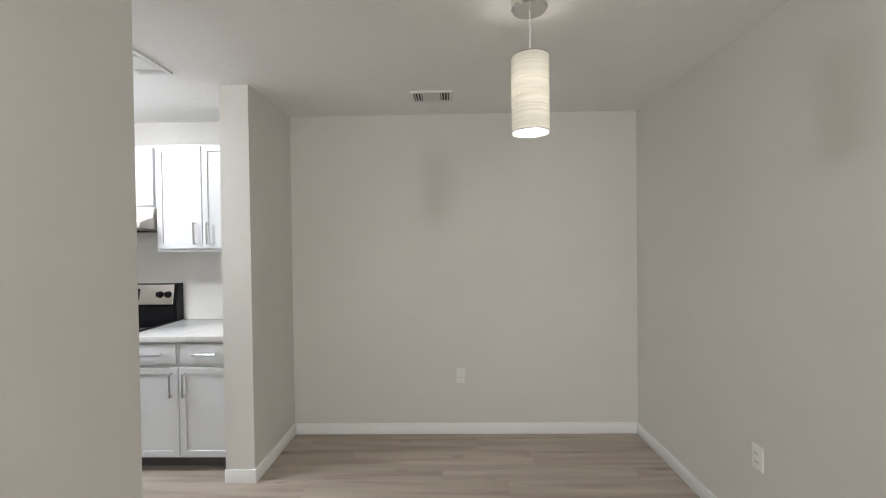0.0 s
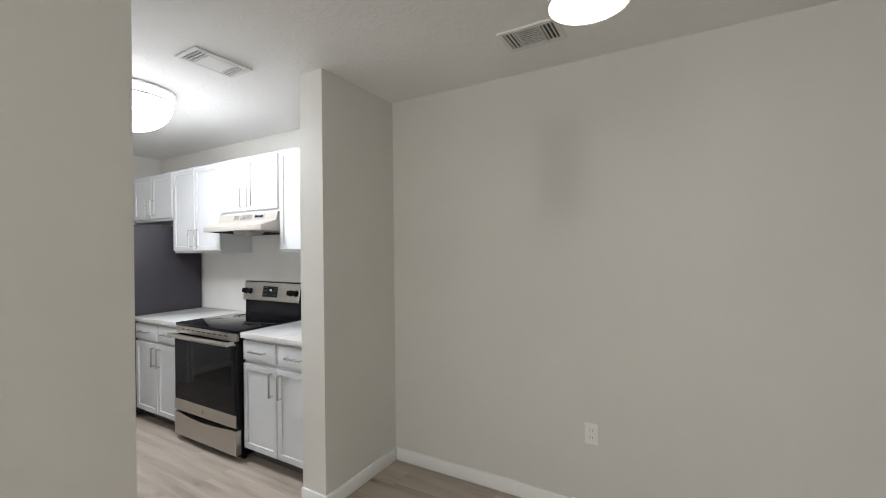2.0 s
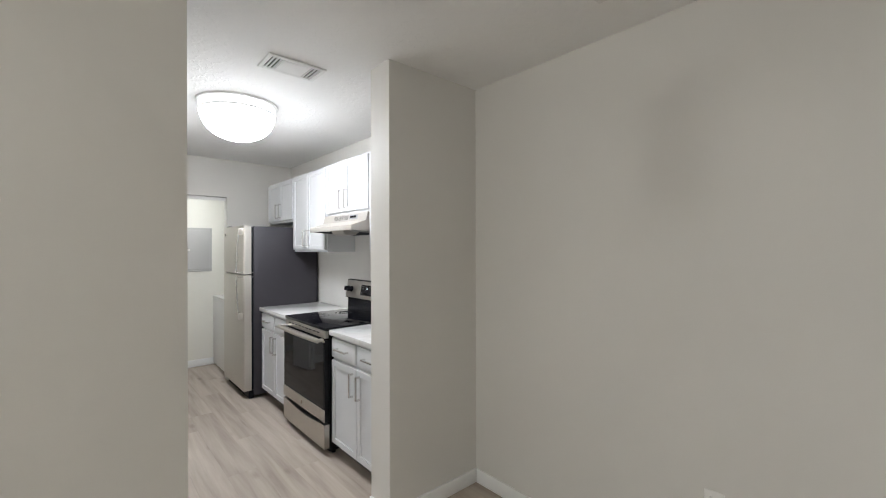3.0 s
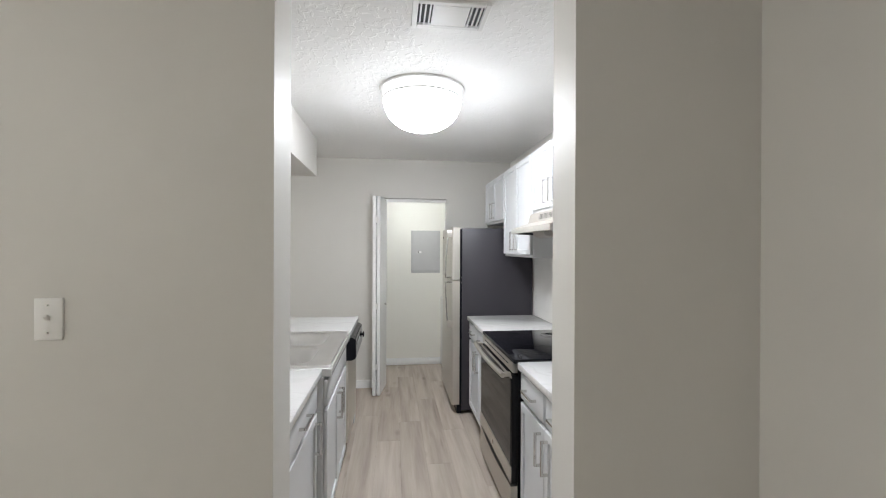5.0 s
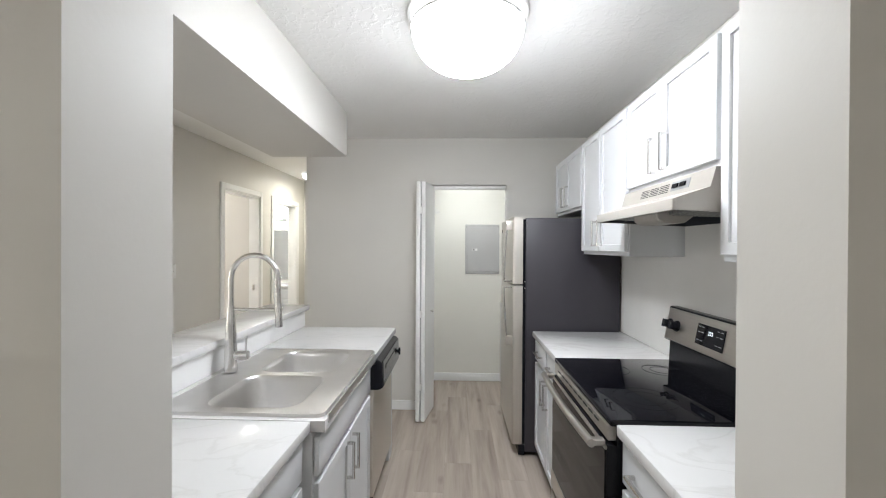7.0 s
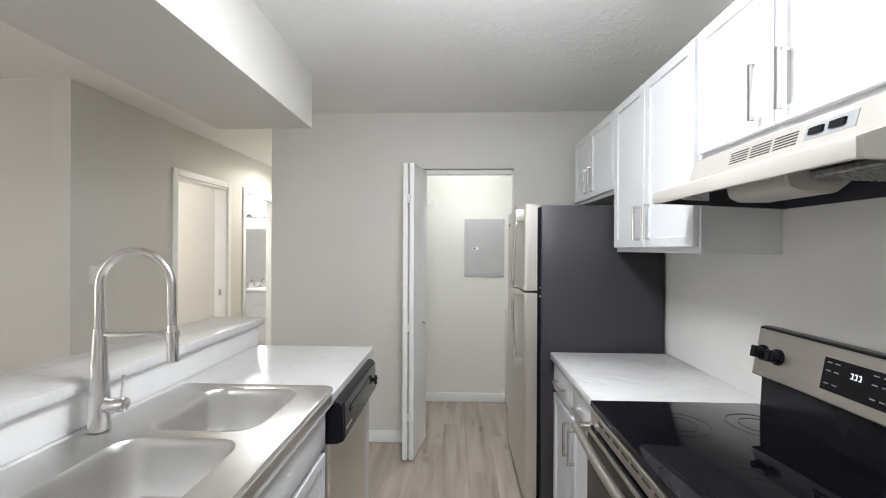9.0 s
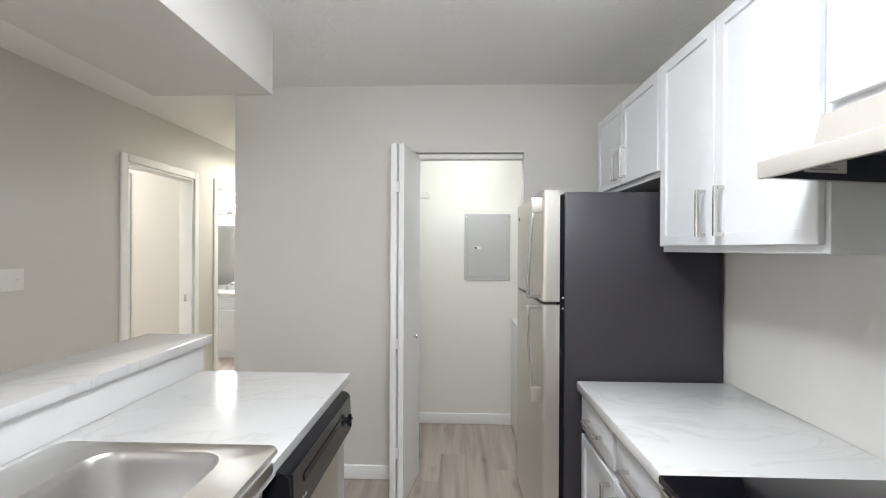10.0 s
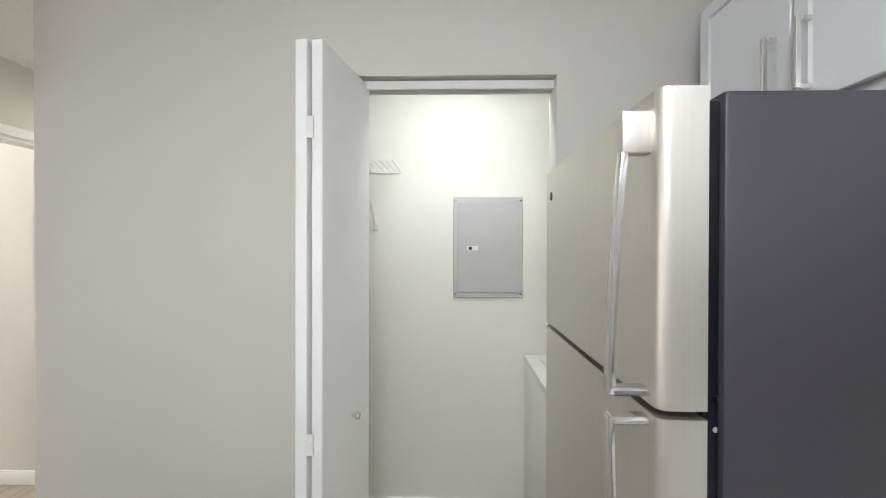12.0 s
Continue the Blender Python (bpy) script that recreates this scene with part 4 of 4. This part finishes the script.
def strap(path, x, width, thick):
    """A flat bar of even thickness along (y, z) points, lying across x."""
    bm = bmesh.new()
    rings = []
    for i, (y, z) in enumerate(path):
        a, b = path[max(i - 1, 0)], path[min(i + 1, len(path) - 1)]
        d = Vector((b[0] - a[0], b[1] - a[1])).normalized()
        n = Vector((-d.y, d.x)) * thick / 2
        rings.append([bm.verts.new((x + sx * width / 2, y + sn * n.x, z + sn * n.y)) for sx, sn in ((-1, -1), (1, -1), (1, 1), (-1, 1))])
    for a, b in zip(rings, rings[1:]):
        for k in range(4):
            bm.faces.new((a[k], a[(k + 1) % 4], b[(k + 1) % 4], b[k]))
    bm.faces.new(rings[0])
    bm.faces.new(rings[-1])
    bmesh.ops.recalc_face_normals(bm, faces=bm.faces)
    bmesh.ops.bevel(bm, geom=[e for e in bm.edges if len(e.link_faces) == 2 and e.calc_face_angle() > 0.6], offset=0.003, segments=2, profile=0.5, affect="EDGES")
    return bm


def fridge_handle(parent, path, foot, bracket):
    """A long bow handle: its path, the foot by the door gap and the bracket at the far end."""
    part("handle", strap(path, HXc, 0.022, 0.012), NICKEL, parent, "long stainless bow handle")
    part("handle_foot", box(HXc - 0.015, HXc + 0.015, 2.640, 2.700, foot - 0.006, foot + 0.006, 0.003), NICKEL, parent)
    part("handle_bracket", box(HXc - 0.013, HXc + 0.013, 2.655, 2.700, bracket - 0.032, bracket + 0.032, 0.0025, 2), STEEL, parent)


fridge_handle(fz, [(2.643, 1.222), (2.642, 1.27), (2.645, 1.36), (2.650, 1.45), (2.656, 1.54), (2.664, 1.62)], 1.227, 1.620)
fridge_handle(fd, [(2.664, 0.80), (2.656, 0.88), (2.650, 0.97), (2.645, 1.05), (2.642, 1.14), (2.643, 1.188)], 1.183, 0.805)
part("hinge_cover", box(GX0 + 0.02, GX0 + 0.10, 2.73, 2.82, 1.6745, 1.694, 0.004), FRIDGE, fridge)
part("badge", cyl((-3.985, 2.699, 1.60), (-3.985, 2.6955, 1.60), 0.013, 20), BLACKPL, fz, "small dark round badge")
for z in (1.225, 1.180):
    part("screw", cyl((GX1 - 0.014, 2.784, z), (GX1 - 0.009, 2.784, z), 0.0045, 12), CHROME, fridge)


# ---- closet ----
bif = thing("bifold_door", (-3.95, 2.03, 0.012), "white folded bifold closet door standing open", "bifold door")


def leaf(p0, p1, thick, side):
    """An upright slab between two floor points, thickened to one side."""
    a, b = Vector((*p0, 0)), Vector((*p1, 0))
    n = Vector((-(b - a).y, (b - a).x, 0)).normalized() * thick * side
    return prism([(a.x, a.y), (b.x, b.y), (b.x + n.x, b.y + n.y), (a.x + n.x, a.y + n.y)], "z", 0.012, 2.010, 0.002)


part("leaf", leaf((-3.835, 1.968), (-4.170, 2.028), 0.035, -1), TRIM, bif)
lf = part("leaf", leaf((-3.832, 2.044), (-4.170, 2.102), 0.032, 1), TRIM, bif)
part("knob", join(cyl((-4.03, 2.072, 0.905), (-4.027, 2.092, 0.905), 0.006, 12), cyl((-4.027, 2.091, 0.905), (-4.025, 2.102, 0.905), 0.013, 18, 0.011, 0.002)), CHROME, lf, "small chrome knob")
for z in (0.30, 0.905, 1.77):
    part("hinge", box(-3.8345, -3.828, 2.002, 2.020, z - 0.03, z + 0.03, 0.001), PLASTIC, bif)
trk = solid("closet_track", join(box(-4.190, -4.148, 2.027, 2.743, 2.003, 2.019), box(-4.148, -4.142, 2.027, 2.743, 1.990, 2.019), box(-4.196, -4.190, 2.027, 2.743, 1.990, 2.019)), VENTM, "grey metal bifold track in the closet head", "door track", "structure")

ep = thing("electrical_panel", (-4.94, 2.59, 1.165), "grey steel electrical breaker panel on the closet wall", "electrical panel")
part("cover", box(-4.942, -4.928, 2.398, 2.769, 1.173, 1.714, 0.003), PANEL, ep)
pd = part("door", box(-4.929, -4.923, 2.422, 2.745, 1.202, 1.685, 0.002), PANEL, ep)
part("latch", box(-4.924, -4.92, 2.471, 2.529, 1.426, 1.450, 0.002), PLASTIC, pd)
part("latch_slot", box(-4.921, -4.918, 2.480, 2.497, 1.430, 1.447), SLOT, pd)
for y, z in ((2.410, 1.693), (2.757, 1.693), (2.410, 1.194), (2.757, 1.194)):
    part("screw", cyl((-4.929, y, z), (-4.926, y, z), 0.005, 10), NICKEL, ep)

sh = thing("wire_shelf", (-4.77, 1.6, 1.84), "white wire closet shelf on a bracket", "wire shelf")
for z, x in ((1.845, -4.935), (1.845, -4.62), (1.812, -4.62), (1.845, -4.76)):
    part("rail", tube([(x, 1.06, z), (x, 2.115, z)], 0.003, 8), PLASTIC, sh)
wires = [tube([(-4.935, 1.08 + 0.0295 * i, 1.848), (-4.62, 1.08 + 0.0295 * i, 1.848), (-4.618, 1.08 + 0.0295 * i, 1.812)], 0.002, 6) for i in range(36)]
tagged(part("wires", join(*wires), PLASTIC, sh), kind="stuff")
part("brace", tube([(-4.63, 1.975, 1.815), (-4.935, 1.975, 1.555)], 0.0035, 8), PLASTIC, sh)
part("wall_clip", box(-4.942, -4.926, 1.962, 1.988, 1.535, 1.565, 0.002), PLASTIC, sh)

wash = thing("washing_machine", (-4.66, 3.09, 0), "white top-loading washing machine in the closet", "washing machine")
part("cabinet", box(-4.922, -4.25, 2.780, 3.40, 0.02, 0.845, 0.01, 2), PLASTIC, wash)
part("top", box(-4.925, -4.246, 2.775, 3.405, 0.846, 0.872, 0.008, 2), PLASTIC, wash)
part("lid", box(-4.82, -4.33, 2.84, 3.22, 0.8725, 0.882, 0.006, 2), PLASTIC, wash)
part("console", prism([(3.26, 0.873), (3.40, 0.873), (3.40, 1.02), (3.33, 1.02)], "x", -4.915, -4.26, 0.004), PLASTIC, wash)


# ---- bathroom seen through the hall ----
van = thing("bathroom_vanity", (-7.02, -0.8, 0), "white bathroom vanity with a white top", "vanity")
part("body", box(-7.298, -6.80, -1.35, -0.25, 0.001, 0.80, 0.003), CAB, van)
part("top", box(-7.298, -6.77, -1.37, -0.23, 0.801, 0.84, 0.006, 2), TOP, van)
for a, b in ((-1.32, -0.81), (-0.79, -0.28)):
    part("door", join(box(-6.80, -6.782, a, b, 0.10, 0.62, 0.003)), CAB, van)
    part("drawer_front", join(box(-6.80, -6.782, a, b, 0.64, 0.77, 0.003)), CAB, van)
tap = thing("bathroom_faucet", (-7.16, -0.75, 0.841), "small chrome bathroom faucet", "faucet")
part("spout", tube([(-7.18, -0.75, 0.841), (-7.18, -0.75, 0.93), (-7.13, -0.75, 0.955), (-7.07, -0.75, 0.93)], 0.011, 10), CHROME, tap)
for y in (-0.85, -0.65):
    part("handle", lathe([(0, 0), (0.02, 0), (0.016, 0.05), (0, 0.055)], (-7.18, y, 0.841), 14), CHROME, tap)
mir = thing("bathroom_mirror", (-7.30, -0.8, 0.95), "frameless wall mirror above the vanity", "mirror")
part("glass", box(-7.299, -7.294, -1.34, -0.26, 0.90, 1.74), MIRROR, mir)
vl = thing("vanity_light", (-7.25, -0.75, 1.95), "glowing bathroom vanity light bar", "wall light")
part("bar", box(-7.299, -7.26, -1.10, -0.40, 1.90, 1.96, 0.004), CHROME, vl)
for y in (-1.0, -0.75, -0.5):
    part("globe", lathe([(0, -0.06), (0.035, -0.055), (0.05, -0.02), (0.05, 0.03), (0.03, 0.06), (0, 0.062)], (-7.20, y, 1.97), 20), BULBGLASS, vl)


# ---- floor planks ----
PW, PL, GAP = 0.178, 1.22, 0.0006
X0, X1, Y0, Y1 = -7.39, 1.83, SOUTH - 0.11, KITCHEN_N + 0.11
meshes = {}


def plank_mesh(length):
    key = round(length, 3)
    if key not in meshes:
        bm = bmesh.new()
        h, b = (length - GAP) / 2, (PW - GAP) / 2
        e = 0.0006
        lo = [bm.verts.new(p) for p in ((-h, -b, -0.006), (h, -b, -0.006), (h, b, -0.006), (-h, b, -0.006))]
        mid = [bm.verts.new(p) for p in ((-h, -b, -e), (h, -b, -e), (h, b, -e), (-h, b, -e))]
        hi = [bm.verts.new(p) for p in ((-h + e, -b + e, 0), (h - e, -b + e, 0), (h - e, b - e, 0), (-h + e, b - e, 0))]
        for a, c in ((lo, mid), (mid, hi)):
            for i in range(4):
                bm.faces.new((a[i], a[(i + 1) % 4], c[(i + 1) % 4], c[i]))
        bm.faces.new(hi)
        meshes[key] = finish("plank", bm, FLOOR, False)
    return meshes[key]


rest = bmesh.new()
row, y = 0, Y0
while y + PW < Y1 + PW:
    x = X0 - (0.0, 0.47, 0.83, 0.29, 0.64)[row % 5] - random.random() * 0.1
    while x < X1:
        a, b = max(x, X0), min(x + PL, X1)
        if b - a > 0.05:
            if y > -0.75:
                ob = new("plank", plank_mesh(b - a))
                ob.parent = floor
                ob.location = Vector(((a + b) / 2, y + PW / 2, 0)) - BASE[floor.name]
            else:
                rest = join(rest, box(a + GAP / 2, b - GAP / 2, y + GAP / 2, y + PW - GAP / 2, -0.006, 0))
        x += PL
    y += PW
    row += 1
tagged(part("far_planks", rest, FLOOR, floor), kind="stuff")
